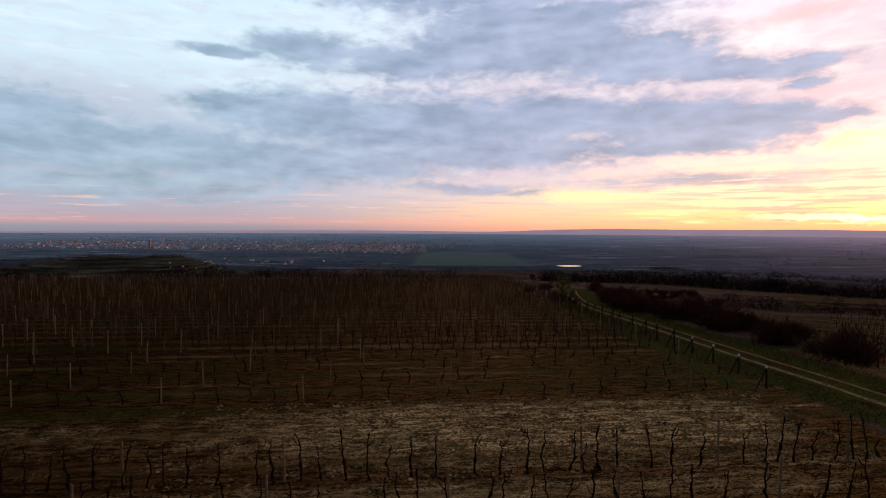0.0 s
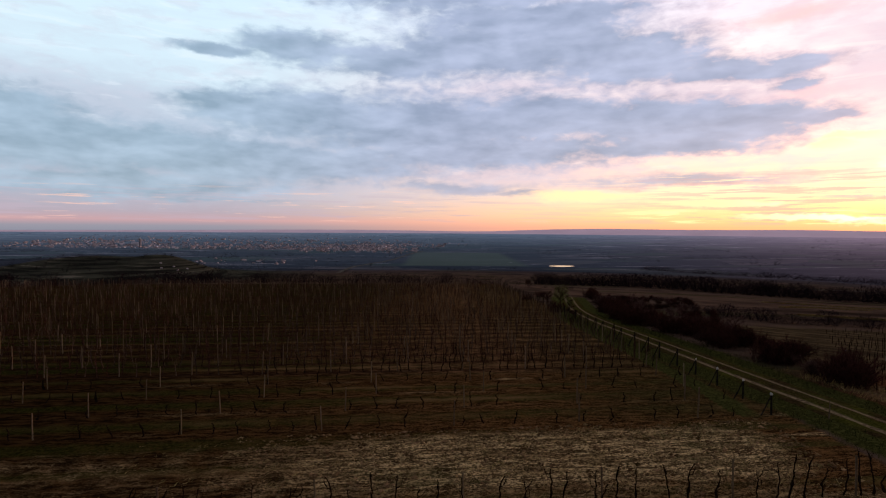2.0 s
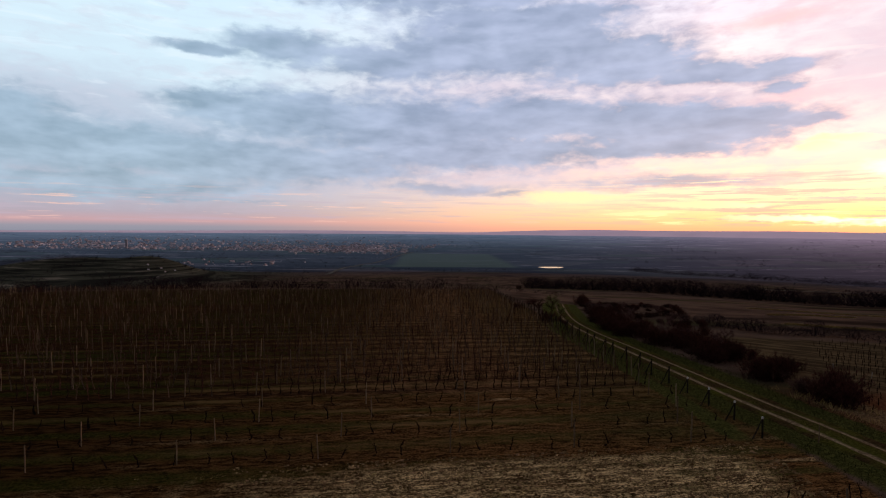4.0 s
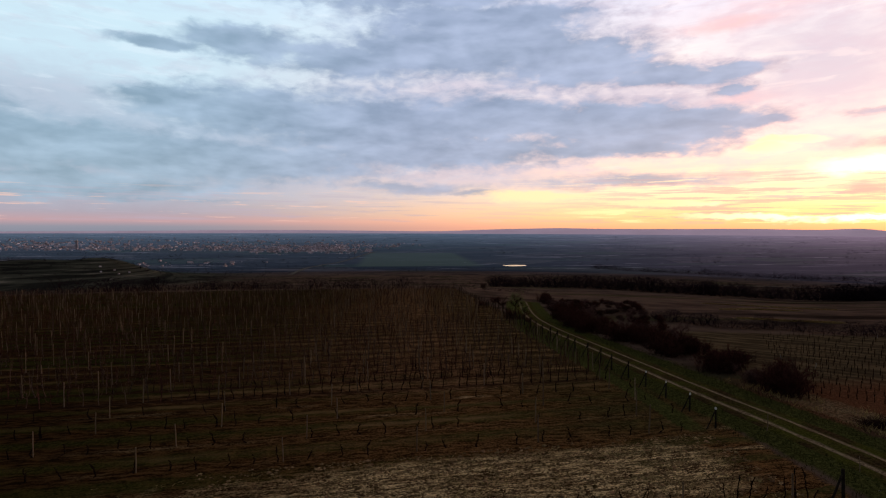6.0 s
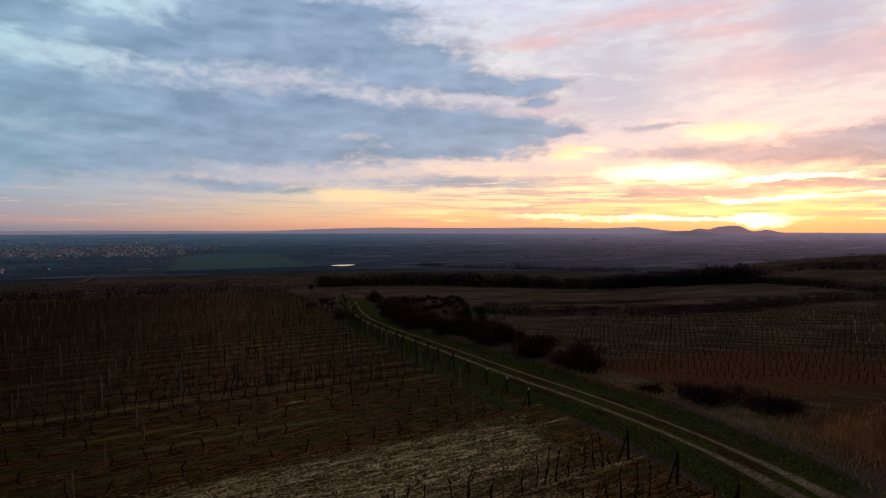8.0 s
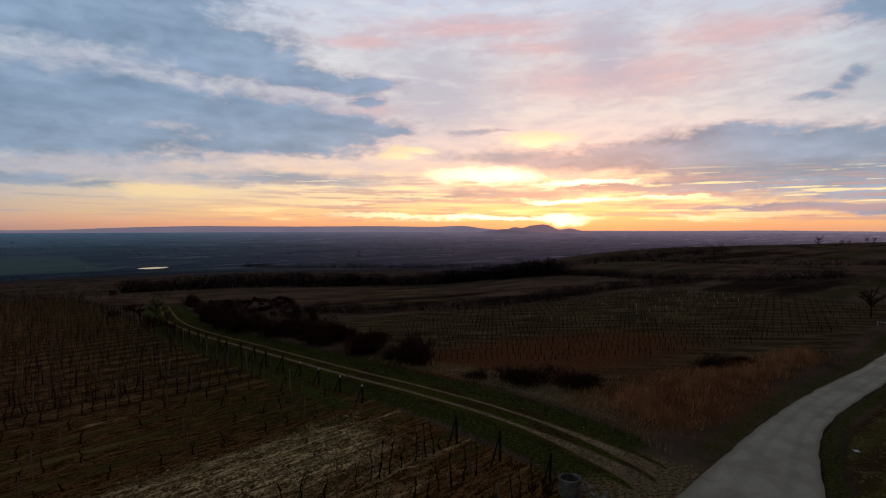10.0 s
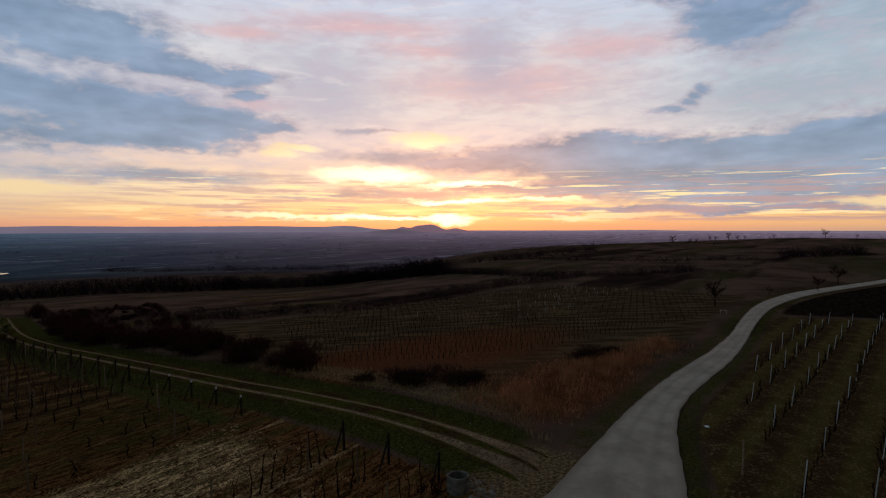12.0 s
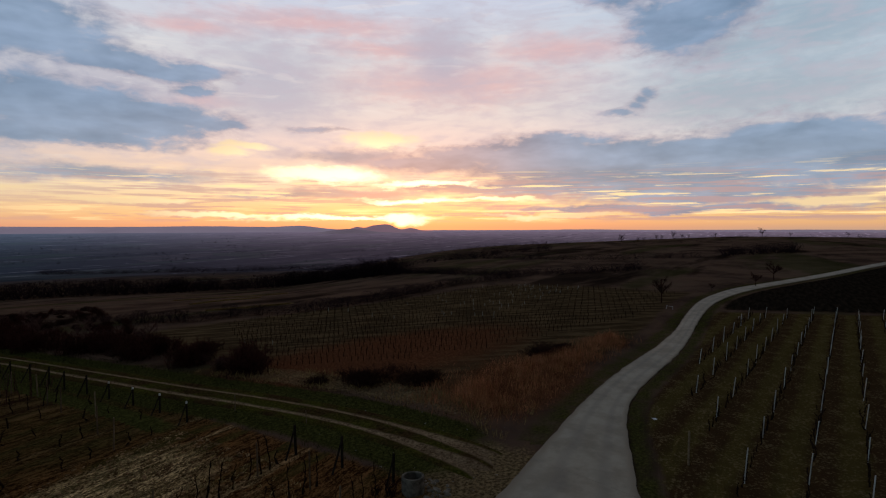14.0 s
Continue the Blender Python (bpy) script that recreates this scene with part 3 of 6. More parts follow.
def water_material():
    mat = bpy.data.materials.new("still_water")
    mat.use_nodes = True
    n = Nodes(mat.node_tree)
    bsdf = n.nodes["Principled BSDF"]
    bsdf.inputs["Base Color"].default_value = (0.03, 0.035, 0.04, 1)
    bsdf.inputs["Roughness"].default_value = 0.06
    bsdf.inputs["IOR"].default_value = 1.33
    node = n.add("ShaderNodeBump")
    node.inputs["Strength"].default_value = 0.05
    n.put(node.inputs["Height"], n.noise(n.add("ShaderNodeTexCoord").outputs["Object"], 0.2, 2.0))
    n.put(bsdf.inputs["Normal"], node.outputs[0])
    return mat


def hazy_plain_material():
    """Far fields; evening haze is painted as emission that grows with distance."""
    mat = bpy.data.materials.new("hazy_plain")
    mat.use_nodes = True
    n = Nodes(mat.node_tree)
    bsdf = n.nodes["Principled BSDF"]
    at = n.add("ShaderNodeTexCoord").outputs["Object"]
    x, y, z = n.split(at)
    dist = n.vmath("LENGTH", n.xyz(x, y))
    bands = n.noise(n.xyz(n.math("MULTIPLY", x, 0.0016), n.math("MULTIPLY", y, 0.0075)), 1.0, 5.0, 0.65)
    wide = n.noise(n.xyz(n.math("MULTIPLY", x, 0.0009), n.math("MULTIPLY", y, 0.0022)), 1.0, 3.0, 0.6)
    cells = n.add("ShaderNodeTexVoronoi")
    n.put(cells.inputs["Vector"], n.xyz(n.math("ADD", n.math("MULTIPLY", x, 0.0021), n.math("MULTIPLY", y, 0.0006)), n.math("ADD", n.math("MULTIPLY", y, 0.0036), n.math("MULTIPLY", x, -0.0008))))
    cells.inputs["Scale"].default_value = 1.7
    pick = n.split(cells.outputs["Color"])[0]
    land = n.ramp(pick, [(0.0, (0.014, 0.017, 0.028)), (0.35, (0.034, 0.033, 0.044)), (0.55, (0.026, 0.046, 0.034)), (0.75, (0.060, 0.052, 0.060)), (1.0, (0.020, 0.024, 0.036))])
    land = n.mix(n.math("MULTIPLY", n.step(bands, 0.48, 0.60), 0.75), land, (0.012, 0.014, 0.022))
    land = n.mix(n.math("MULTIPLY", n.step(bands, 0.40, 0.33), 0.8), land, (0.12, 0.105, 0.115))
    thin = n.noise(n.xyz(n.math("MULTIPLY", x, 0.0032), n.math("MULTIPLY", y, 0.026)), 1.0, 4.0, 0.7)
    land = n.mix(n.math("MULTIPLY", n.step(thin, 0.56, 0.66), 0.8), land, (0.010, 0.012, 0.018))
    land = n.mix(n.math("MULTIPLY", n.step(thin, 0.40, 0.35), 0.8), land, (0.30, 0.27, 0.30))
    green = n.math("MULTIPLY", n.math("MULTIPLY", n.step(y, 1290.0, 1330.0), n.step(y, 1960.0, 1890.0)), n.math("MULTIPLY", n.step(x, -90.0, -60.0), n.step(x, 250.0, 210.0)))
    land = n.mix(n.math("MULTIPLY", green, 0.8), land, (0.070, 0.098, 0.060))
    n.put(bsdf.inputs["Base Color"], land)
    bsdf.inputs["Roughness"].default_value = 1.0
    bsdf.inputs["Specular IOR Level"].default_value = 0.0
    # painted haze: the sheet itself glows, mauve towards the sun, blue away
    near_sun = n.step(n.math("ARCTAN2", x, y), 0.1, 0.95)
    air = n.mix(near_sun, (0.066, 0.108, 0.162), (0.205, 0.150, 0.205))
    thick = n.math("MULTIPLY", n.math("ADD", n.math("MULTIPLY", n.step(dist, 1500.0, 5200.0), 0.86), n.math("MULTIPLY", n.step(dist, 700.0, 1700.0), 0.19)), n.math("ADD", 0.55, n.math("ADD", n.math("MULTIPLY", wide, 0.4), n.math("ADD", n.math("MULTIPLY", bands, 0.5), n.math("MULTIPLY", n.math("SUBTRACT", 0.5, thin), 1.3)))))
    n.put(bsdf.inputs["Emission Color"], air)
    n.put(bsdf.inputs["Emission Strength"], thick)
    return mat


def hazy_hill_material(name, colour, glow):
    """Far hills whose evening haze is painted as a faint glow of their own."""
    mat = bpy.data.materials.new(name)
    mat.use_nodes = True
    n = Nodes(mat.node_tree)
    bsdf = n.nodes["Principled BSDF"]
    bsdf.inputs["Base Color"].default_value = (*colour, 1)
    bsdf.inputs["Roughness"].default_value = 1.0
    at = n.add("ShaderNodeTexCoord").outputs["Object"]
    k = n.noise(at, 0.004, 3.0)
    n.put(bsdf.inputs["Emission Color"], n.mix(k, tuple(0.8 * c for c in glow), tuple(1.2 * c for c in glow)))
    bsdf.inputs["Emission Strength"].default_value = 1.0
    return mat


# ---- the land ----
def sstep(a, b, v):
    u = np.clip((v - a) / (b - a), 0.0, 1.0)
    return u * u * (3 - 2 * u)


def softplus(v, w):
    return w * np.log1p(np.exp(np.minimum(40.0, v / w)))


def ground_z(x, y):
    """Height of the land: a ridge that falls to a wide plain, with a rise to the east and a terraced hill to the west."""
    r = np.hypot(x, y)
    az = np.degrees(np.arctan2(x, y))
    ridge = sstep(37, 70, az) * (1 - sstep(150, 178, az))
    slope = -0.05 * softplus(np.minimum(y, 400.0) - 33, 4.0)
    side = -0.035 * (1 - ridge) * softplus(x - 60, 15.0)
    rise = ridge * 0.0225 * (softplus(r - 100, 15.0) - softplus(r - 215, 20.0))
    east = sstep(6, 30, az)
    valley = sstep(4, 18, az) * (1 - sstep(36, 60, az))
    drop = -0.033 * valley * softplus(np.minimum(r, 320.0) - 97, 10.0)
    far = np.interp(r, (0, 400, 800, 1336, 2640, 5000), (-20, -45, -66, -83, -72, -30))
    k = sstep(150 + 80 * east + 220 * ridge, 430 + 270 * east + 700 * ridge, r)
    hill = 34 * np.exp(-(((x + 600) / 150) ** 2 + ((y - 943) / 150) ** 2)) + 20 * np.exp(-(((x + 455) / 60) ** 2 + ((y - 930) / 60) ** 2)) + 22 * np.exp(-(((x + 800) / 90) ** 2 + ((y - 960) / 110) ** 2))
    knoll = 2.2 * np.exp(-(((x - 290) / 22) ** 2 + ((y - 77) / 9) ** 2))
    return (slope + side + rise + drop) * (1 - k) + far * k + hill + knoll


def up_z(x, y):
    return float(ground_z(np.float64(x), np.float64(y)))


def mesh_object(name, verts, faces, mat, smooth=False):
    mesh = bpy.data.meshes.new(name)
    mesh.from_pydata([tuple(v) for v in verts], [], faces)
    mesh.materials.append(mat)
    if smooth:
        mesh.polygons.foreach_set("use_smooth", [True] * len(mesh.polygons))
    mesh.update()
    return new(name, mesh)


def set_area(mesh, name, values):
    layer = mesh.attributes.new(name, "FLOAT", "POINT")
    layer.data.foreach_set("value", np.asarray(values, dtype=np.float32))


# the lane that leaves the road and runs beside the vines
TRACK = [(20.3, 10.5), (20.9, 12.3), (21.7, 17.2), (21.8, 22.3), (21.2, 28.4), (20.4, 35.0), (20.0, 44.0), (19.7, 56.0), (19.5, 66.0), (20.2, 78.0), (22.6, 92.0), (27.0, 112.0)]
# the paved farm road: its two edges
ROAD_NORTH = [(6.0, 10.2), (12.0, 9.8), (18.1, 9.8), (24.0, 10.1), (29.0, 10.35), (34.5, 10.45), (40.4, 10.3), (47.3, 9.75), (53.4, 9.4), (60.0, 9.35), (67.9, 9.7), (75.0, 9.9), (83.0, 9.8), (91.4, 8.9), (101.5, 6.7), (112.0, 2.6), (134.1, -7.0), (170.5, -21.5), (230.0, -47.5)]
ROAD_SOUTH = [(6.0, -1.5), (15.0, 2.0), (21.2, 4.9), (24.7, 6.0), (27.6, 6.9), (30.0, 7.5), (33.0, 7.95), (36.9, 8.05), (42.7, 7.75), (47.0, 7.5), (54.5, 7.5), (63.5, 7.85), (71.3, 8.05), (77.0, 8.0), (83.5, 7.6), (91.0, 6.5), (99.5, 4.4), (110.4, 0.4), (133.0, -9.2), (169.5, -23.8), (229.0, -50.0)]


def glide(points, count):
    """Evenly spread points on a smooth curve through the given ones."""
    pts = [Vector((*p, 0)) for p in points]
    fine = []
    for i in range(len(pts) - 1):
        a, b, c, d = pts[max(0, i - 1)], pts[i], pts[i + 1], pts[min(len(pts) - 1, i + 2)]
        for s in range(24):
            u = s / 24
            fine.append(0.5 * ((2 * b) + (c - a) * u + (2 * a - 5 * b + 4 * c - d) * u * u + (3 * b - a - 3 * c + d) * u ** 3))
    fine.append(pts[-1])
    run = np.concatenate([[0], np.cumsum([(q - p).length for p, q in zip(fine, fine[1:])])])
    want = np.linspace(0, run[-1], count)
    return np.stack([np.interp(want, run, [p.x for p in fine]), np.interp(want, run, [p.y for p in fine])], 1)


TRACK_LINE = glide(TRACK, 360)
NORTH_LINE, SOUTH_LINE = glide(ROAD_NORTH, 420), glide(ROAD_SOUTH, 420)


def beside_track(x, y):
    """Distance from the middle of the lane."""
    d = np.full(np.shape(x), 1e9)
    for px, py in TRACK_LINE[::4]:
        d = np.minimum(d, np.hypot(x - px, y - py))
    return d


def build_ground():
    az = np.concatenate([np.arange(-50, 110, 0.36), np.arange(110, 310, 3.6)])
    radii = [2.0]
    while radii[-1] < 4960:
        radii.append(radii[-1] + max(0.3, 0.0145 * radii[-1]))
    radii = np.array(radii)
    a, r = np.meshgrid(np.radians(az), radii)
    x, y = (r * np.sin(a)).ravel(), (r * np.cos(a)).ravel()
    x, y = np.append(x, 0.0), np.append(y, 0.0)
    z = ground_z(x, y)
    lane = beside_track(x, y)
    # clods, cultivator ridges and a low bank along the lane
    close = (1 - sstep(45, 90, np.hypot(x, y))) * sstep(1.6, 3.0, lane)
    rough = np.array([noise.noise((px * 1.1, py * 2.6, 0.0)) if c > 0 else 0.0 for px, py, c in zip(x, y, close)])
    paved = np.interp(x, NORTH_LINE[:, 0], NORTH_LINE[:, 1])
    paved_s = np.interp(x, SOUTH_LINE[:, 0], SOUTH_LINE[:, 1])
    on_road = sstep(-0.2, 0.3, paved - y) * sstep(-0.2, 0.3, y - paved_s) * (x > 4)
    z = z + 0.085 * rough * close * (1 - on_road) - 0.10 * on_road
    cols, rings = len(az), len(radii)
    faces = []
    for i in range(rings - 1):
        b = i * cols
        for j in range(cols):
            k = (j + 1) % cols
            faces.append((b + j, b + k, b + cols + k, b + cols + j))
    last = len(x) - 1
    faces += [(last, (j + 1) % cols, j) for j in range(cols)]
    ob = mesh_object("ground", zip(x, y, z), faces, ground_material(), True)
    v = y - 0.1 * x
    mesh = ob.data
    left = 1 - sstep(17.2, 18.6, x)
    set_area(mesh, "vines", left * sstep(8, 10, v) * (1 - sstep(150, 156, v)))
    strip = (0.42 * sstep(17.6, 18.4, v) + 0.58 * sstep(19.4, 21.0, v)) * (1 - sstep(24.2, 26.2, v)) * (1 - sstep(12.0, 16.8, x)) * (0.32 + 0.68 * sstep(-11, 3, x))
    near_strip = 0.46 * sstep(15.6, 16.2, v) * (1 - sstep(17.2, 18.4, v)) * (1 - sstep(12, 16.5, x))
    set_area(mesh, "straw", np.maximum(strip, near_strip))
    verge = np.maximum((1 - sstep(2.6, 4.2, lane)) * sstep(10, 16, y), 0.9 * (x > 15) * (1 - sstep(16.0, 17.0, x)) * sstep(26, 30, y) * (1 - sstep(60, 90, y)))
    edge_n = (1 - sstep(0.8, 2.6, np.abs(y - paved))) * (x > 24) * (x < 150)
    edge_s = (1 - sstep(0.6, 1.8, np.abs(y - paved_s))) * (x > 20) * (x < 150)
    set_area(mesh, "sward", np.clip(np.maximum(verge, np.maximum(0.55 * edge_n, 0.6 * edge_s)) * (1 - on_road), 0, 1))
    rust = np.exp(-(((x - 34) / 9.0) ** 2 + ((y - 15.5) / 4.5) ** 2) ** 2) + np.exp(-(((x - 36 + 0.9 * (y - 29)) / 15.0) ** 2 + ((y - 29) / 8.5) ** 2) ** 2)
    set_area(mesh, "young", sstep(24, 30, x) * (1 - sstep(88, 98, x)) * sstep(2.0, 4.0, y - paved) * (1 - sstep(-2, 3, y - (62 - 0.28 * (x - 40)))) * sstep(20, 26, x + 0.4 * y - 10))
    set_area(mesh, "rust", np.clip(rust, 0, 1))
    pale = (1 - sstep(1.2, 2.4, np.abs(lane - 5.6))) * (x > 21) * sstep(13, 17, y) * (1 - sstep(34, 40, y))
    set_area(mesh, "bare", np.clip(0.56 * pale + (1 - sstep(2.0, 5.0, np.hypot(x - 20.0, y - 11.5))) * 0.7, 0, 1))
    set_area(mesh, "trellis", (x > 17) * sstep(-0.6, 0.6, paved_s - 1.2 - y) * (1 - sstep(74, 80, x + 0.4 * y)) * sstep(-40, -36, y))
    set_area(mesh, "plough", np.clip(sstep(76, 82, x + 0.4 * y) * sstep(0.6, 2.4, paved_s - y) * (1 - sstep(170, 200, x)), 0, 1))
    hilly = np.exp(-(((x + 566) / 260) ** 2 + ((y - 920) / 200) ** 2))
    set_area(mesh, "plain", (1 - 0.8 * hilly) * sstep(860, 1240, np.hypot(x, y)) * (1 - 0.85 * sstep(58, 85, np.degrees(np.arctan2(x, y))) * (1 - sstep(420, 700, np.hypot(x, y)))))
    set_area(mesh, "hill", np.clip(1.6 * np.exp(-(((x + 600) / 330) ** 2 + ((y - 900) / 260) ** 2)), 0, 1))
    crop = sstep(1290, 1330, y) * (1 - sstep(1880, 1960, y)) * sstep(-110, -80, x - 0.05 * (y - 1300)) * (1 - sstep(200, 260, x))
    set_area(mesh, "crop", crop)
    return tagged(ob, "brown and green vineyard land falling to a wide plain", "ground", kind="structure")


build_ground()


def build_track():
    across = np.array([-1.7, -1.45, -1.15, -0.95, -0.78, -0.6, -0.4, 0.0, 0.4, 0.6, 0.78, 0.95, 1.15, 1.45, 1.7])
    sink = np.interp(np.abs(across), (0, 0.4, 0.78, 1.15, 1.45, 1.7), (0.05, 0.03, -0.02, 0.015, 0.02, -0.09))
    verts, u, wear = [], [], []
    for i, (x, y) in enumerate(TRACK_LINE):
        dx, dy = TRACK_LINE[min(i + 1, 359)] - TRACK_LINE[max(i - 1, 0)]
        size = math.hypot(dx, dy)
        for a, s in zip(across, sink):
            px, py = x + dy / size * a, y - dx / size * a
            verts.append((px, py, up_z(px, py) + 0.045 - 0.13 * float(1 - sstep(10.4, 12.5, py)) + s + 0.02 * noise.noise((px * 1.7, py * 1.7, 3.0))))
            u.append(a)
            wear.append(float(1 - sstep(10, 20, y)))
    w = len(across)
    faces = [(i * w + j, i * w + j + 1, (i + 1) * w + j + 1, (i + 1) * w + j) for i in range(359) for j in range(w - 1)]
    ob = mesh_object("dirt_track", verts, faces, track_material(), True)
    set_area(ob.data, "across", u)
    set_area(ob.data, "wear", wear)
    return tagged(ob, "pale dirt track with two worn wheel ruts and grass between", "track", kind="structure")


build_track()


def build_road():
    """A thin concrete slab, cast in bays with open joints between them."""
    mat = road_material()
    bays = 14
    cuts = np.linspace(0, 419, bays + 1).astype(int)
    road = tagged(new("road"), "grey worn concrete farm road winding between the vineyards", "road", kind="structure")
    across = np.linspace(-1, 1, 9)
    for b in range(bays):
        i0, i1 = cuts[b], cuts[b + 1]
        verts, u = [], []
        steps = range(i0, i1 + 1)
        for i in steps:
            gap = 0.02 if i == i0 else 0.0
            pn, ps = NORTH_LINE[i], SOUTH_LINE[i]
            for a in across:
                k = (a + 1) / 2
                px, py = pn * (1 - k) + ps * k
                wob = 0.10 * noise.noise((px * 0.9, py * 0.9, 5.0)) if abs(a) == 1 else 0.0
                verts.append((px + gap, py + wob, up_z(px, py) + 0.05 + 0.03 * (1 - a * a)))
                u.append(a)
        top = len(verts)
        verts += [(x, y, z - 0.09) for x, y, z in verts]
        u += u
        w, m = len(across), i1 - i0 + 1
        faces = [(i * w + j, (i + 1) * w + j, (i + 1) * w + j + 1, i * w + j + 1) for i in range(m - 1) for j in range(w - 1)]
        rim = [j for j in range(w)] + [i * w + w - 1 for i in range(1, m)] + [(m - 1) * w + j for j in range(w - 2, -1, -1)] + [i * w for i in range(m - 2, 0, -1)]
        faces += [(p, q, q + top, p + top) for p, q in zip(rim, rim[1:] + rim[:1])]
        slab = mesh_object("slab", verts, faces, mat)
        set_area(slab.data, "across", u)
        slab.parent = road


build_road()


# ---- building blocks ----
rng = random.Random(11)


def part(name, bm, mat, parent, label=""):
    """Links a bmesh as one mesh object under a thing or under a part."""
    mesh = bpy.data.meshes.new(name)
    bm.to_mesh(mesh)
    bm.free()
    mesh.materials.append(mat)
    ob = new(name, mesh)
    ob.parent = parent
    if label:
        ob["label"] = label
    return ob


def tube_data(points, radii, sides=6):
    """Vertices and faces of a tube along a bent line."""
    verts, faces = [], []
    for i, p in enumerate(points):
        d = (Vector(points[min(i + 1, len(points) - 1)]) - Vector(points[max(i - 1, 0)])).normalized()
        e = d.orthogonal().normalized()
        f = d.cross(e)
        for s in range(sides):
            a = 2 * math.pi * s / sides
            verts.append(Vector(p) + radii[i] * (math.cos(a) * e + math.sin(a) * f))
    for i in range(len(points) - 1):
        for s in range(sides):
            t = (s + 1) % sides
            faces.append((i * sides + s, i * sides + t, (i + 1) * sides + t, (i + 1) * sides + s))
    faces.append(tuple(range(sides))[::-1])
    faces.append(tuple((len(points) - 1) * sides + s for s in range(sides)))
    return verts, faces


class Pile:
    """Gathers many small shapes for one mesh."""

    def __init__(self):
        self.verts, self.faces = [], []

    def add(self, verts, faces, m=None):
        base = len(self.verts)
        self.verts += [tuple(m @ Vector(v)) for v in verts] if m else [tuple(v) for v in verts]
        self.faces += [tuple(base + i for i in f) for f in faces]

    def tube(self, points, radii, sides=5, m=None):
        self.add(*tube_data(points, radii, sides), m)

    def blade(self, foot, tip, width, turn):
        """A narrow bent blade of two faces."""
        foot, tip = Vector(foot), Vector(tip)
        w = Vector((math.cos(turn), math.sin(turn), 0)) * width / 2
        half = foot.lerp(tip, 0.55) + Vector((0, 0, 0.06 * (tip - foot).length))
        self.add([foot - w, foot + w, half + 0.7 * w, half - 0.7 * w, tip], [(0, 1, 2, 3), (3, 2, 4)])

    def mesh(self, name, mat):
        mesh = bpy.data.meshes.new(name)
        mesh.from_pydata(self.verts, [], self.faces)
        mesh.materials.append(mat)
        mesh.update()
        return mesh

    def thing(self, name, mat, parent=None, label=""):
        ob = new(name, self.mesh(name, mat))
        ob.parent = parent
        if label:
            ob["label"] = label
        return ob


def settle(x, y, turn=0.0, lean=0.0, lean_to=0.0, size=1.0):
    """A pose on the ground, leaning by some degrees towards a bearing."""
    tilt = Matrix.Rotation(radians(lean), 4, Vector((math.cos(radians(lean_to)), -math.sin(radians(lean_to)), 0))) if lean else Matrix()
    tilt = tilt.inverted() if lean else tilt
    return Matrix.Translation((x, y, up_z(x, y))) @ tilt @ Matrix.Rotation(radians(turn), 4, "Z") @ Matrix.Scale(size, 4)


# ---- the trellised vineyard ----
def vine_lines(rand, height, arms, canes=0):
    """A gnarled trunk and its short pruned arms, as bent lines."""
    x = y = 0.0
    trunk, girth = [], []
    steps = 12
    swing = rand.uniform(-0.09, 0.09)
    for i in range(steps):
        k = i / (steps - 1)
        trunk.append((x, y, -0.06 + (height + 0.06) * k))
        knot = 1.0 + (1.3 * rand.random() if rand.random() < 0.35 else 0.0)
        girth.append((0.034 - 0.019 * k) * knot)
        x += rand.uniform(-0.062, 0.062) + swing * (0.5 - k)
        y += rand.uniform(-0.035, 0.035)
    out = [(trunk, girth)]
    for a in range(arms):
        i = rand.randint(4, steps - 2)
        p = Vector(trunk[i])
        side = rand.choice((-1, 1))
        length = rand.choice((0.05, 0.08, 0.11, 0.16, 0.30)) * rand.uniform(0.8, 1.2) * min(1.0, height)
        pts, g = [p], [0.018]
        for s in range(1, 5):
            q = pts[-1] + Vector((side * length * (0.30 - 0.05 * s) + rand.uniform(-0.03, 0.03), rand.uniform(-0.03, 0.03), length * (0.02 + 0.11 * s) + rand.uniform(-0.03, 0.03)))
            pts.append(q)
            g.append((0.017 - 0.003 * s) * (1.7 if rand.random() < 0.3 else 1.0))
        out.append((pts, g))
    for c in range(canes):
        i = rand.randint(4, 8)
        p = Vector(trunk[i])
        side = rand.uniform(-0.42, 0.42)
        top = height * rand.uniform(1.0, 1.28)
        line = [p, p + Vector((side * 0.7, rand.uniform(-0.05, 0.05), 0.12)), Vector((p.x + side, p.y + rand.uniform(-0.08, 0.08), 0.5 * (p.z + top))), Vector((p.x + side * rand.uniform(0.8, 1.25), p.y + rand.uniform(-0.1, 0.1), top))]
        out.append((line, [0.015, 0.012, 0.010, 0.006]))
    return out


def make_vine(name, rand, height, arms, mat, canes=0):
    vine = new(name)
    lines = vine_lines(rand, height, arms, canes)
    for i, (pts, girth) in enumerate(lines):
        pile = Pile()
        pile.tube(pts, girth, 6)
        pile.thing("trunk" if i == 0 else "cane", BARK if i == 0 else mat, vine)
    return vine


def scatter_copies(proto, places):
    """The first place takes the model itself, the others its copies."""
    for i, m in enumerate(places):
        if i == 0:
            proto.matrix_basis = m
        else:
            copy_thing(proto, m)


ROW_GAP, ROW_TILT, ROW_END = 2.85, 0.1, 17.0
row_turn = math.degrees(math.atan(ROW_TILT))


def row_y(k, x):
    return 26.6 + ROW_GAP * k + ROW_TILT * x


tall, short, dense = [], [], []
posts = []
prng = random.Random(5)
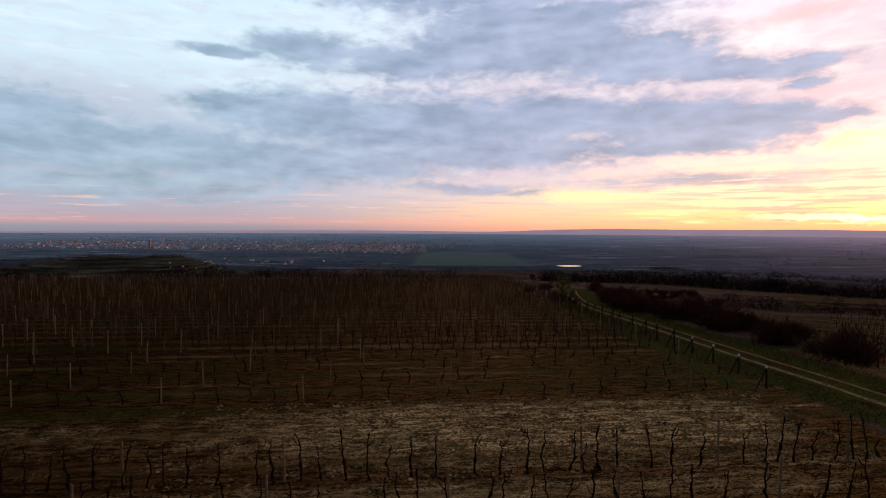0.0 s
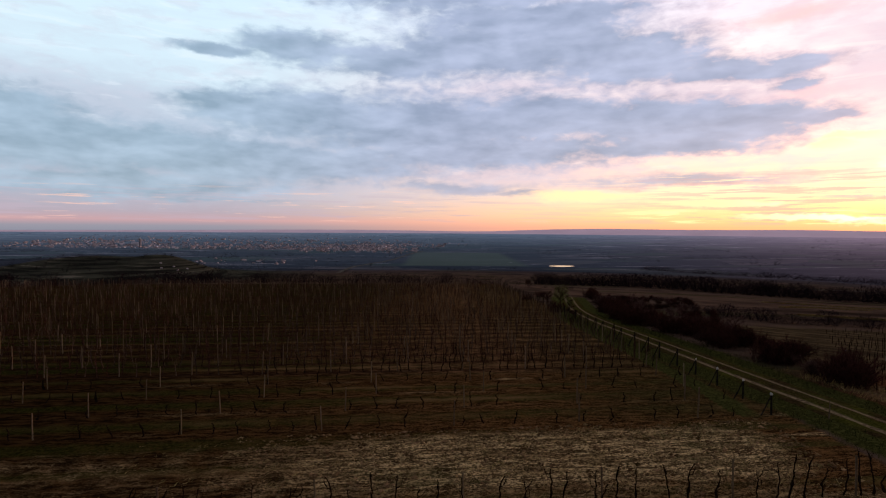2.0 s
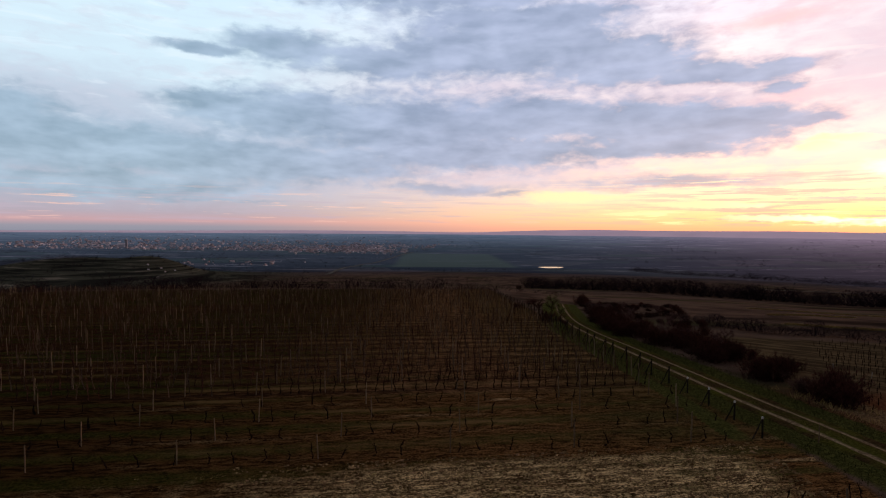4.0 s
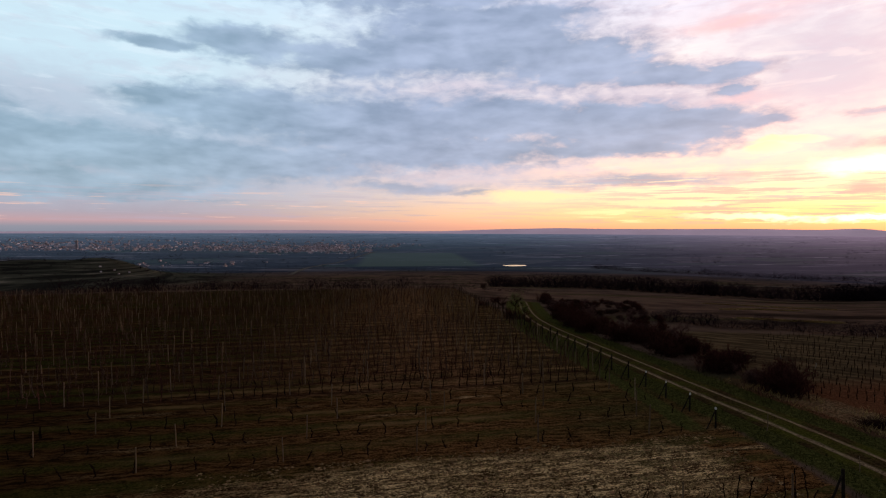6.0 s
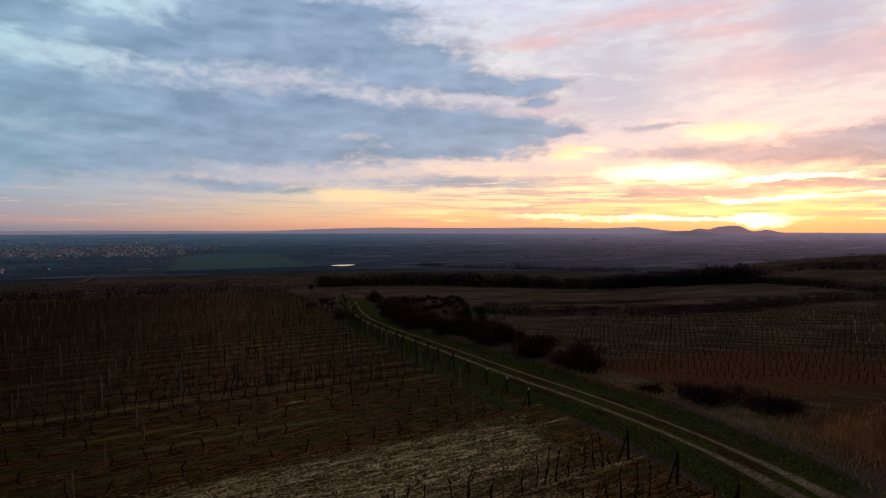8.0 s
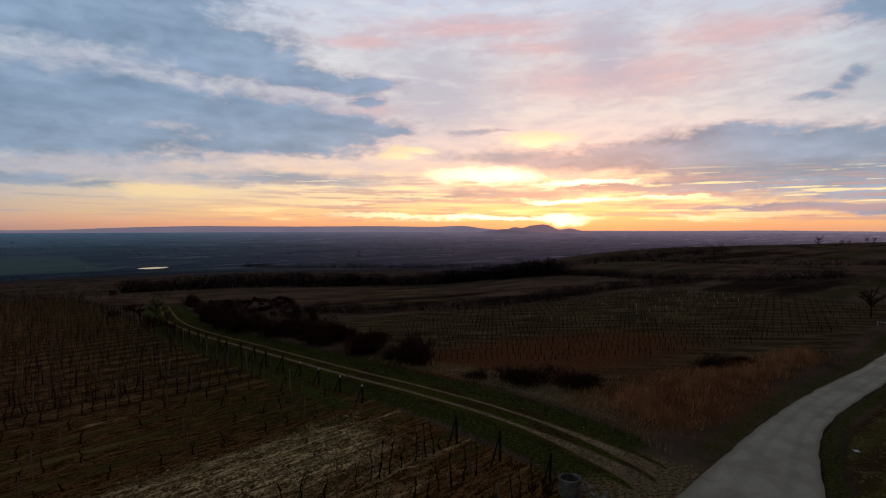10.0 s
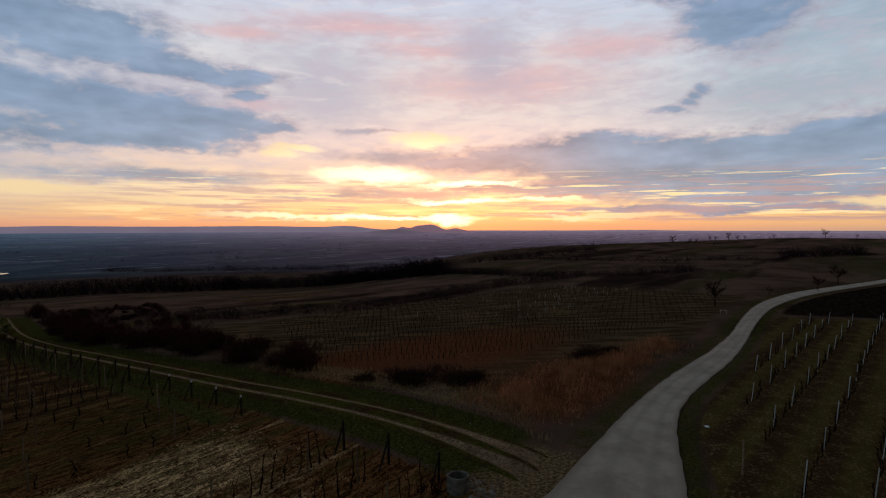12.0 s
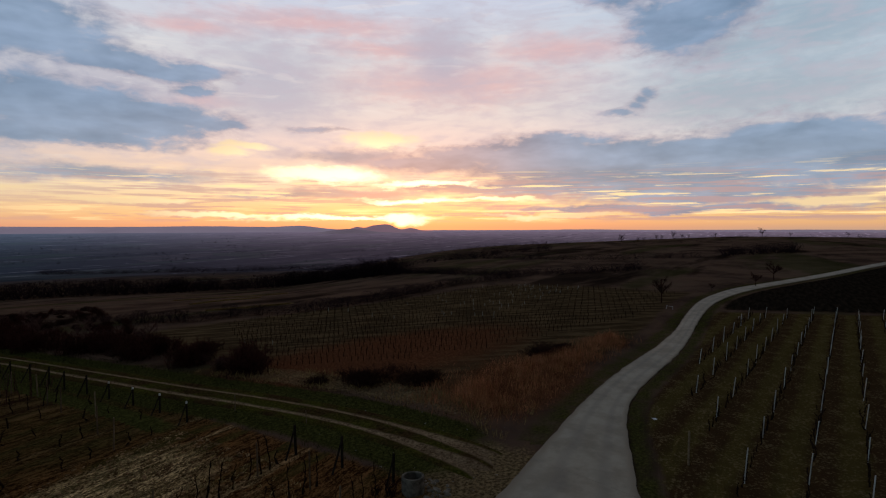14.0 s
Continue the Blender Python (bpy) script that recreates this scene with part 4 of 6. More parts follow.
for k in (-5, -4, -3, *range(0, 44)):
    y0 = row_y(k, 0)
    x_min = -0.86 * y0 - 10
    # vines
    gap = 0.68 if k < 0 else (1.40 if k < 4 else 0.72)
    x = ROW_END - 0.9 - prng.random() * 0.6
    while x > x_min:
        if prng.random() < (0.9 if k < 0 else 0.82 if k < 4 else (0.95 if x > -14 else 0.85) * (1.0 if k < 18 else 0.7)):
            spot = (x, row_y(k, x) + prng.uniform(-0.06, 0.06), k)
            (tall if k < 0 else short if k < 4 else dense).append(spot)
        x -= gap * prng.uniform(0.75, 1.3)
    # posts
    x = 14.55 if k == -3 else 14.9 if k == -4 else 12.8 if k == 0 else ROW_END - 1.2 - prng.random() * 3.4
    while x > x_min:
        posts.append((x, row_y(k, x), k))
        x -= 4.85 if k < 0 else 6.4 if k < 4 else 4.55

tall.sort(key=lambda p: math.hypot(p[0] - 2, p[1]))
short.sort(key=lambda p: math.hypot(p[0] - 4, p[1]))
dense.sort(key=lambda p: math.hypot(p[0] - 6, p[1]))
posts.sort(key=lambda p: math.hypot(p[0] - 4, p[1]))


def plant(spots, label, height, arms, count, kinds, mat, near, canes=0):
    by_kind = [[] for _ in range(kinds)]
    for i, (x, y, k) in enumerate(spots[:count]):
        by_kind[i % kinds].append(settle(x, y, row_turn + prng.choice((0, 180)) + prng.uniform(-12, 12), prng.uniform(0, 5), prng.uniform(0, 360), prng.uniform(0.88, 1.10)))
    for i, places in enumerate(by_kind):
        vine = make_vine("grapevine", prng, height * prng.uniform(0.85, 1.12), arms + i % 2, mat, canes)
        tagged(vine, label, "grapevine", near)
        scatter_copies(vine, places)


plant(tall, "leafless dark gnarled old grapevine in the front rows", 1.46, 2, 130, 14, BARK, "vines of the front rows")
plant(short, "low bare young grapevine on brown tilled soil", 0.62, 1, 70, 8, BARK, "vines of the low rows")
plant(dense, "tall bare grapevine with upright reddish canes", 1.35, 1, 60, 8, CANE, "vines of the tall rows", 5)


def joined_vines(spots, height, arms, mat, label, sides=3, canes=0):
    pile = Pile()
    forms = [vine_lines(prng, height * prng.uniform(0.85, 1.15), arms, canes) for _ in range(12)]
    for x, y, k in spots:
        m = settle(x, y, prng.uniform(0, 360), prng.uniform(0, 6), prng.uniform(0, 360), prng.uniform(0.85, 1.15))
        for pts, girth in prng.choice(forms):
            step = 4 if len(pts) > 5 else 2 if len(pts) == 5 else 1
            pile.tube(pts[::step], [1.2 * g for g in girth[::step]], sides, m)
    ob = pile.thing("grapevines", mat)
    tagged(ob, label, "grapevines", kind="stuff")


joined_vines(tall[130:] + short[70:], 0.8, 1, BARK, "further bare dark grapevines in long rows")
joined_vines(dense[60::2], 1.3, 0, CANE, "distant rows of bare reddish brown grapevines", 3, 4)
joined_vines(dense[61::2], 1.3, 0, CANE_PALE, "distant rows of bare pale brown grapevines", 3, 4)


def post_pile(height, r, sides=8, top_cut=0.01):
    pile = Pile()
    pile.tube([(0, 0, -0.25), (0, 0, 0.02), (0.006, 0.004, height * 0.5), (0.0, 0.0, height - top_cut), (0, 0, height)], [r * 1.04, r * 1.04, r, r * 0.97, r * 0.8], sides)
    return pile


near_posts = posts[:130]
for kind in range(4):
    proto = post_pile(1.55 + 0.06 * (kind - 1.5), 0.036).thing("trellis_post", POST_WOOD)
    tagged(proto, "weathered grey-brown wooden trellis post among bare vines", "post", "trellis posts")
    scatter_copies(proto, [settle(x, y, prng.uniform(0, 360), prng.uniform(0, 3.0), prng.uniform(0, 360), prng.uniform(0.96, 1.06) * (0.8 if 0 <= k < 4 and x < 6 else 1.0)) for x, y, k in near_posts[kind::4]])
pile = Pile()
for x, y, k in posts[130:]:
    pile.tube([(0, 0, -0.2), (0, 0, 1.75)], [0.029, 0.026], 4, settle(x, y, prng.uniform(0, 90), prng.uniform(0, 3.5), prng.uniform(0, 360), prng.uniform(0.9, 1.1)))
tagged(pile.thing("trellis_posts", POST_WOOD), "distant pale wooden trellis posts in rows", "posts", kind="stuff")


def make_end_post(capped):
    """A dark anchor post with a slanting brace; some have a white painted head."""
    end = new("end_post")
    post_pile(1.16, 0.050).thing("post", END_WOOD, end)
    pile = Pile()
    pile.tube([(-0.62, 0, -0.1), (-0.30, 0, 0.46), (-0.045, 0, 0.98)], [0.038, 0.036, 0.033], 7)
    pile.thing("brace", END_WOOD, end)
    if capped:
        pile = Pile()
        pile.tube([(0, 0, 1.05), (0, 0, 1.15), (0, 0, 1.175)], [0.054, 0.053, 0.040], 8)
        pile.thing("cap", WHITE_PAINT, end, "white painted post head")
    return end


capped, plain = make_end_post(True), make_end_post(False)
tagged(capped, "dark braced end post with a white painted top", "post", "row end posts")
tagged(plain, "dark braced wooden end post of a vine row", "post", "row end posts")
scatter_copies(capped, [settle(ROW_END + prng.uniform(-0.1, 0.1), row_y(k, ROW_END), row_turn, prng.uniform(0, 2), prng.uniform(0, 360)) for k in range(0, 4)])
scatter_copies(plain, [settle(ROW_END + prng.uniform(-0.15, 0.15), row_y(k, ROW_END), row_turn, prng.uniform(0, 3), prng.uniform(0, 360), 1.0 if k >= 0 else 1.12) for k in (-5, -4, -3, *range(4, 40))])


def make_wire(points):
    pile = Pile()
    pile.tube(points, [0.0025] * len(points), 3)
    return pile


for k in (-5, -4, -3, 0, 1, 2, 3):
    wire = tagged(new("trellis_wire"), "thin rusty trellis wires strung along a vine row", "wire", "trellis wires")
    for h in (0.62, 1.12, 1.55):
        xs = np.linspace(ROW_END, -30, 24)
        make_wire([(x, row_y(k, x), up_z(x, row_y(k, x)) + h + 0.03 * math.sin(x * 1.3)) for x in xs]).thing("strand", WIRE, wire)

# ---- the vineyard beyond the road, with pale leaning posts ----
east_rows = [7.4, 5.92, 3.86, 1.47, -0.72, -2.74, -5.0, -7.3, -9.6, -11.9, -14.2, -16.5, -18.8]
east_start = [45.0, 36.0, 30.0, 23.0, 19.0, 16.0, 14.0, 13.0, 14.0, 18.0, 24.0, 30.0, 36.0]
east_first = [45.4, 37.25, 32.25, 24.8, 25.9, 30.0, 25.0, 27.6, 24.4, 26.8, 25.5, 31.0, 37.0]
east_posts, east_vines = [], []
for c, x0, phase in zip(east_rows, east_start, east_first):
    x_end = 78.0 - 0.42 * (c + 2)
    x = phase - 5.5 * math.floor((phase - x0) / 5.5)
    while x < x_end:
        px = x if abs(x - phase) < 0.1 else x + prng.uniform(-0.4, 0.4)
        east_posts.append((px, c - 0.092 * (px - 25)))
        x += 5.5 if x < 42 else 4.9
    x = x0 + 0.4
    while x < x_end:
        if prng.random() < 0.88:
            east_vines.append((x, c - 0.092 * (x - 25)))
        x += prng.uniform(0.75, 1.1)
for kind in range(3):
    pile = Pile()
    w, d, h = 0.023, 0.020, 1.28 + 0.05 * kind
    pile.add([(-w, -d, -0.25), (w, -d, -0.25), (w, d, -0.25), (-w, d, -0.25), (-w, -d, h), (w, -d, h), (w, d, h - 0.01), (-w, d, h - 0.01)],
             [(0, 1, 5, 4), (1, 2, 6, 5), (2, 3, 7, 6), (3, 0, 4, 7), (4, 5, 6, 7), (3, 2, 1, 0)])
    pile.add([(-w - 0.008, -0.008, 0.3), (-w, -0.008, 0.3), (-w, 0.008, 0.3), (-w - 0.008, 0.008, 0.3), (-w - 0.008, -0.008, h - 0.1), (-w, -0.008, h - 0.1), (-w, 0.008, h - 0.1), (-w - 0.008, 0.008, h - 0.1)],
             [(0, 1, 5, 4), (1, 2, 6, 5), (2, 3, 7, 6), (3, 0, 4, 7), (4, 5, 6, 7), (3, 2, 1, 0)])
    proto = pile.thing("metal_post", PALE_POST)
    tagged(proto, "pale galvanised trellis post leaning over pruned vines", "post", "pale posts beyond the road")
    scatter_copies(proto, [settle(x, y, -5 + prng.uniform(-8, 8), 5.0 + prng.uniform(-2.5, 2.5), 148, prng.uniform(0.95, 1.05)) for x, y in east_posts[kind::3]])
east_vines.sort(key=lambda p: math.hypot(p[0] - 16, p[1]))
for kind in range(7):
    vine = make_vine("grapevine", prng, 0.66 * prng.uniform(0.85, 1.15), 5, BARK)
    tagged(vine, "low pruned grapevine on a dry grassy strip", "grapevine", "vines beyond the road")
    scatter_copies(vine, [settle(x, y, -5 + prng.choice((0, 180)), prng.uniform(0, 8), prng.uniform(0, 360), prng.uniform(0.8, 1.2)) for x, y in east_vines[kind:77:7]])
joined_vines([(x, y, 0) for x, y in east_vines[77:]], 0.68, 5, BARK, "further low pruned grapevines beyond the road", 3)
for c, x0 in list(zip(east_rows, east_start))[:9]:
    wire = tagged(new("trellis_wire"), "thin trellis wires between the pale posts", "wire", "trellis wires")
    for h in (0.55, 1.0):
        xs = np.linspace(x0, 76, 22)
        make_wire([(x, c - 0.092 * (x - 25), up_z(x, c) + h) for x in xs]).thing("strand", WIRE, wire)

# ---- the young plantation in the dip ----
STAKE_U = Vector((0.68, -0.733))
STAKE_V = Vector((0.733, 0.68))
young = []
for i in range(-6, 34):
    for j in range(-90, 130):
        p = Vector((33.0, 26.0)) + STAKE_U * (j * 0.48 + 0.1 * (i % 2)) + STAKE_V * (i * 1.95)
        x, y = p
        north = np.interp(x, NORTH_LINE[:, 0], NORTH_LINE[:, 1])
        if math.atan2(x, y) < radians(38.5 - 0.05 * y) or y < north + 4.5 or x < 25.5 or x > 92 or y > 62 - 0.28 * (x - 40):
            continue
        lane_side = 34.0 - 0.75 * (x - 25) if x < 40 else 22.8 - 0.33 * (x - 40)
        if j % 2 and math.hypot(x, y) > 66:
            continue
        if y < max(lane_side, north + 4.5) or prng.random() < 0.05:
            continue
        young.append((x + prng.uniform(-0.03, 0.03), y + prng.uniform(-0.03, 0.03), i))
young.sort(key=lambda p: math.hypot(p[0], p[1]))


def stake_pile(rand, h):
    pile = Pile()
    pile.tube([(0, 0, -0.1), (0.01, 0, h * 0.5), (0.0, 0.01, h)], [0.019, 0.018, 0.015], 5)
    pile.tube([(0.03, 0.02, -0.05), (0.05 + rand.uniform(-0.03, 0.03), 0.02, h * 0.35), (0.02, 0.01, h * 0.72)], [0.016, 0.013, 0.008], 4)
    return pile


for kind in range(6):
    proto = stake_pile(prng, 0.46 + 0.04 * kind).thing("vine_stake", STAKE)
    tagged(proto, "thin brown stake with a young bare vine", "stake", "young vine stakes")
    scatter_copies(proto, [settle(x, y, prng.uniform(0, 360), prng.uniform(0, 8), prng.uniform(0, 360), prng.uniform(0.85, 1.15)) for x, y, i in young[kind:240:6]])
pile, pale_pile = Pile(), Pile()
for x, y, i in young[240:]:
    m = settle(x, y, prng.uniform(0, 360), prng.uniform(0, 7), prng.uniform(0, 360), prng.uniform(0.85, 1.2))
    lot = pale_pile if prng.random() < (0.34 if 56 < x < 92 and 29 < y < 38 + 0.1 * (x - 60) else 0.05 if x > 50 and y > 40 else 0.006) else pile
    lot.tube([(0, 0, -0.1), (0.01, 0, 0.25), (0, 0, 0.46)], [0.032, 0.030, 0.024], 3, m)
tagged(pile.thing("vine_stakes", STAKE), "rows of thin brown stakes with young vines", "stakes", kind="stuff")
tagged(pale_pile.thing("plant_sleeves", SLEEVE), "pale plant sleeves among the young vines", "sleeves", kind="stuff")


# ---- bushes, reeds and grass ----
def bush_parts(rand, width, height, twigs, shoots):
    """A leafless bush: stems rise in a few uneven lobes and fork into many fine twigs."""
    stems, fine = Pile(), Pile()
    lobes = [(rand.uniform(0, 2 * math.pi), rand.uniform(0.05, 0.36) * width, rand.uniform(0.6, 1.0), rand.uniform(0.20, 0.34) * width) for _ in range(6)]
    for s in range(shoots):
        turn, off, tall_, round_ = rand.choice(lobes)
        a, d = rand.uniform(0, 2 * math.pi), math.sqrt(rand.random())
        cx, cy = math.cos(turn) * off, math.sin(turn) * off
        foot = Vector((cx * 0.8 + rand.gauss(0, 0.11) * width, cy * 0.8 + rand.gauss(0, 0.11) * width, -0.08))
        tip = Vector((cx + math.cos(a) * d * round_, cy + math.sin(a) * d * round_, height * tall_ * rand.uniform(0.72, 1.0) * (1 - 0.45 * d * d)))
        bend = foot.lerp(tip, 0.5) + Vector((rand.gauss(0, 0.10), rand.gauss(0, 0.10), 0.07 * height))
        stems.tube([foot, bend, tip], [0.022, 0.014, 0.005], 4)
        for t in range(twigs):
            k = rand.uniform(0.05, 1.0) ** 0.8
            p = foot.lerp(bend, 2 * k) if k < 0.5 else bend.lerp(tip, 2 * k - 1)
            out = Vector((p.x, p.y, 0.0)) * (0.6 / width)
            v = (Vector((rand.gauss(0, 0.8), rand.gauss(0, 0.8), rand.gauss(0.55, 0.6))) + out).normalized()
            q = p + v * rand.uniform(0.10, 0.46) * min(1.0, height / 2)
            q.z = max(q.z, 0.03)
            fine.blade(p, q, rand.uniform(0.008, 0.022), rand.uniform(0, math.pi))
    return stems, fine


def make_bush(rand, width, height, shoots, twigs, mat, label):
    stems, fine = bush_parts(rand, width, height, twigs, shoots)
    bush = tagged(new("bush"), label, "bush", "bushes by the lane")
    stems.thing("stem", TWIG, bush)
    fine.thing("crown", mat, bush)
    return bush


big_bush = make_bush(rng, 5.2, 2.6, 230, 80, TWIG_RED, "large round leafless reddish bush beside the dirt track")
scatter_copies(big_bush, [settle(26.3, 35.0, 30), settle(26.0, 41.6, 200, size=0.92), settle(26.2, 52.4, 80, size=1.04), settle(25.6, 48.6, 10, size=0.95), settle(25.0, 57.0, 150, size=1.02), settle(23.6, 63.6, 300, size=1.05), settle(23.4, 69.5, 20, size=1.0), settle(24.6, 76.0, 100, size=1.0)])
low_bush = make_bush(rng, 5.2, 1.2, 260, 50, TWIG, "low sprawling dark bare bush on pale dry grass")
scatter_copies(low_bush, [settle(28.2, 24.6, 10), settle(30.2, 21.8, 120, size=0.9), settle(42.0, 17.2, 60, size=0.8), settle(44.5, 16.4, 160, size=0.6), settle(26.4, 27.6, 60, size=0.5)])
thicket_models = [make_bush(rng, 4.2, 2.2, 130, 62, TWIG_PALE, "thin brown leafless bush in the thicket by the lane"), make_bush(rng, 3.6, 2.5, 110, 66, TWIG_RED, "tall reddish leafless shrub in the dense thicket"), make_bush(rng, 4.8, 1.7, 150, 52, TWIG, "dark low leafless shrub in the dense thicket")]
bank = random.Random(77)
thicket = [[], [], []]
y = 38.0
while y < 114.0:
    near_edge = float(np.interp(y, (33, 36, 45, 50, 60, 70, 80, 92, 114), (24.6, 24.4, 24.8, 24.8, 23.8, 22.8, 24.0, 26.6, 31.5)))
    deep = float(np.interp(y, (38, 45, 60, 80, 114), (3.0, 5.5, 9.5, 15.0, 20.0)))
    u = bank.uniform(0.0, 1.2)
    while u < deep:
        kind = bank.choices((0, 1, 2), (5, 4 if u < 4 else 2, 2 if u < 4 else 5))[0]
        size = bank.uniform(0.55, 1.22) * (1.0 if u < 3.0 else 0.86 if u < 7 else 0.72) * (1.0 + 0.3 * noise.noise((near_edge + u, y * 0.22, 8.0)))
        if bank.random() > 0.15 and (u < 1.2 or noise.noise((near_edge * 0.3 + u * 0.30, y * 0.16, 3.0)) > -0.12):
            thicket[kind].append(settle(near_edge + u + 0.5, y + bank.uniform(-0.9, 0.9), bank.uniform(0, 360), size=size))
        u += bank.uniform(1.9, 3.8)
    y += 2.1
for model, places in zip(thicket_models, thicket):
    scatter_copies(model, places)
row_bush = make_bush(rng, 5.0, 2.7, 110, 60, TWIG_RED, "dark reddish leafless bush at the end of the vine rows")
scatter_copies(row_bush, [settle(17.3, 77.5, 0, size=0.82), settle(18.6, 74.6, 60, size=0.42), settle(16.2, 101.0, 140, size=0.6), settle(20.0, 108.0, 220, size=0.8)])


def make_tree(rand, height, spread, mat, leaf=None, leaves=0, label="bare tree", limbs=9):
    """A tapered trunk with limbs that fork, and a crown of twigs or early leaves."""
    tree = tagged(new("tree"), label, "tree")
    pile, crown = Pile(), Pile()
    top = height * 0.42
    pile.tube([(0, 0, -0.2), (0.05, 0, top * 0.5), (0.0, 0.08, top), (0.1, 0.0, height * 0.7)], [0.045 * height / 2, 0.034 * height / 2, 0.026 * height / 2, 0.008 * height], 8)
    ends = []
    for i in range(limbs):
        a = 2 * math.pi * i / limbs + rand.uniform(-0.3, 0.3)
        p = Vector((0, 0, top * rand.uniform(0.55, 1.5)))
        q = p + Vector((math.cos(a), math.sin(a), rand.uniform(0.7, 1.4))) * spread * rand.uniform(0.18, 0.30)
        pile.tube([p, q], [0.011 * height, 0.008 * height], 5)
        ends.append((p, q))
        for f in range(3):
            b = a + rand.uniform(-1.0, 1.0)
            e = q + Vector((math.cos(b), math.sin(b), rand.uniform(0.1, 1.1))) * spread * rand.uniform(0.18, 0.32)
            e.z = min(e.z, height)
            pile.tube([q, q.lerp(e, 0.5) + Vector((0, 0, 0.05 * spread)), e], [0.006 * height, 0.004 * height, 0.0015 * height], 4)
            ends.append((q, e))
    for i in range(1100):
        p, q = rand.choice(ends)
        s = p.lerp(q, rand.uniform(0.3, 1.0))
        d = Vector((rand.gauss(0, 1), rand.gauss(0, 1), rand.gauss(0.3, 0.8))).normalized() * rand.uniform(0.05, 0.15) * height
        crown.blade(s, s + d, 0.007 * height, rand.uniform(0, math.pi))
    pile.thing("trunk", mat, tree)
    crown.thing("twig_crown", mat, tree)
    if leaves:
        green = Pile()
        for i in range(leaves):
            p, q = rand.choice(ends)
            s = p.lerp(q, rand.uniform(0.4, 1.1)) + Vector((rand.gauss(0, 0.09), rand.gauss(0, 0.09), rand.gauss(0, 0.09))) * height
            green.blade(s, s + Vector((rand.gauss(0, 0.1), rand.gauss(0, 0.1), rand.uniform(-0.05, 0.15))), 0.09, rand.uniform(0, math.pi))
        green.thing("leaf_crown", leaf, tree)
    return tree


sapling = make_tree(rng, 4.2, 2.4, TWIG_PALE, label="slender bare sapling rising from the thicket")
scatter_copies(sapling, [settle(x, y, 40 * i, size=k) for i, (x, y, k) in enumerate(((27.5, 50.5, 0.72), (29.4, 55.5, 0.66), (25.8, 60.5, 0.8), (28.6, 64.0, 0.7), (25.2, 67.5, 0.82), (31.5, 71.0, 0.66), (27.0, 74.5, 0.8), (30.0, 80.5, 0.75), (34.5, 77.0, 0.6), (28.4, 86.0, 0.8), (33.0, 92.0, 0.8), (37.5, 88.0, 0.7)))])
budding = make_tree(rng, 5.2, 3.0, TWIG, BUD, 3000, "small tree with fresh yellow-green buds by the lane")
scatter_copies(budding, [settle(18.9, 84.5, 0, size=0.72), settle(19.6, 81.5, 90, size=0.5)])
old_tree = make_tree(rng, 4.6, 3.0, TWIG, label="bare spreading tree beside the farm road")
scatter_copies(old_tree, [settle(17.4, 87.5, 40, size=0.75), settle(79.4, 14.2, 0, size=1.4), settle(107.0, 3.6, 130, size=0.95), settle(119.0, 1.0, 60, size=1.35), settle(97.0, 9.5, 60, size=0.5)])
ridge_tree = make_tree(rng, 6.5, 4.6, TWIG, label="lone bare tree on the skyline of the ridge", limbs=13)
def on_ridge(bearing, reach, size):
    """A place on the skyline, by bearing and distance from the vineyard."""
    a = radians(bearing)
    return settle(reach * math.sin(a) - 1, reach * math.cos(a), bearing * 7, size=1.3 * size)


scatter_copies(ridge_tree, [on_ridge(76.4, 338, 0.70), on_ridge(78.0, 346, 0.48), on_ridge(78.5, 350, 0.42), on_ridge(79.7, 436, 0.55), on_ridge(80.2, 440, 0.50), on_ridge(81.25, 446, 0.82), on_ridge(82.0, 450, 0.50), on_ridge(82.6, 452, 0.42), on_ridge(84.9, 462, 0.45), on_ridge(88.7, 480, 0.90), on_ridge(90.9, 482, 0.45), on_ridge(95.0, 484, 0.5)])

# reeds and long dry grass in the fork of the lanes
pile, pale_pile = Pile(), Pile()
for i in range(17000):
    k = rng.random() ** 1.3
    x = 27.0 + 24.0 * k + rng.gauss(0, 0.8)
    y = 16.6 - 3.2 * k + rng.gauss(0, 2.6 - 1.5 * k)
    north = np.interp(x, NORTH_LINE[:, 0], NORTH_LINE[:, 1])
    thick = noise.noise((x * 0.35, y * 0.35, 9.0))
    if y < north + 1.4 + rng.random() or x < 24.5 or thick < rng.uniform(-0.55, 0.25):
        continue
    fade = math.exp(-((y - 16.6 + 3.2 * k) / (3.2 - 1.6 * k)) ** 2)
    h = rng.uniform(0.35, 1.05) * (0.35 + 0.75 * fade) * (1.0 + 0.4 * thick)
    foot = (x, y, up_z(x, y) - 0.03)
    pile.blade(foot, (x + rng.gauss(0, 0.18), y + rng.gauss(0, 0.18), foot[2] + h), rng.uniform(0.012, 0.03), rng.uniform(0, math.pi))
tagged(pile.thing("reeds", RUST_REED), "rust-red dry reeds and long grass in a dense patch", "reeds", kind="stuff")
for i in range(9000):
    x, y = rng.uniform(23.5, 34), rng.uniform(12.0, 38)
    lane = min(math.hypot(x - px, y - py) for px, py in TRACK_LINE[20:240:8])
    if not 3.6 < lane < 7.4 or noise.noise((x * 0.6, y * 0.6, 2.0)) < 0.06:
        continue
    h = rng.uniform(0.15, 0.5)
    foot = (x, y, up_z(x, y) - 0.02)
    pale_pile.blade(foot, (x + rng.gauss(0, 0.15), y + rng.gauss(0, 0.15), foot[2] + h), rng.uniform(0.015, 0.035), rng.uniform(0, math.pi))
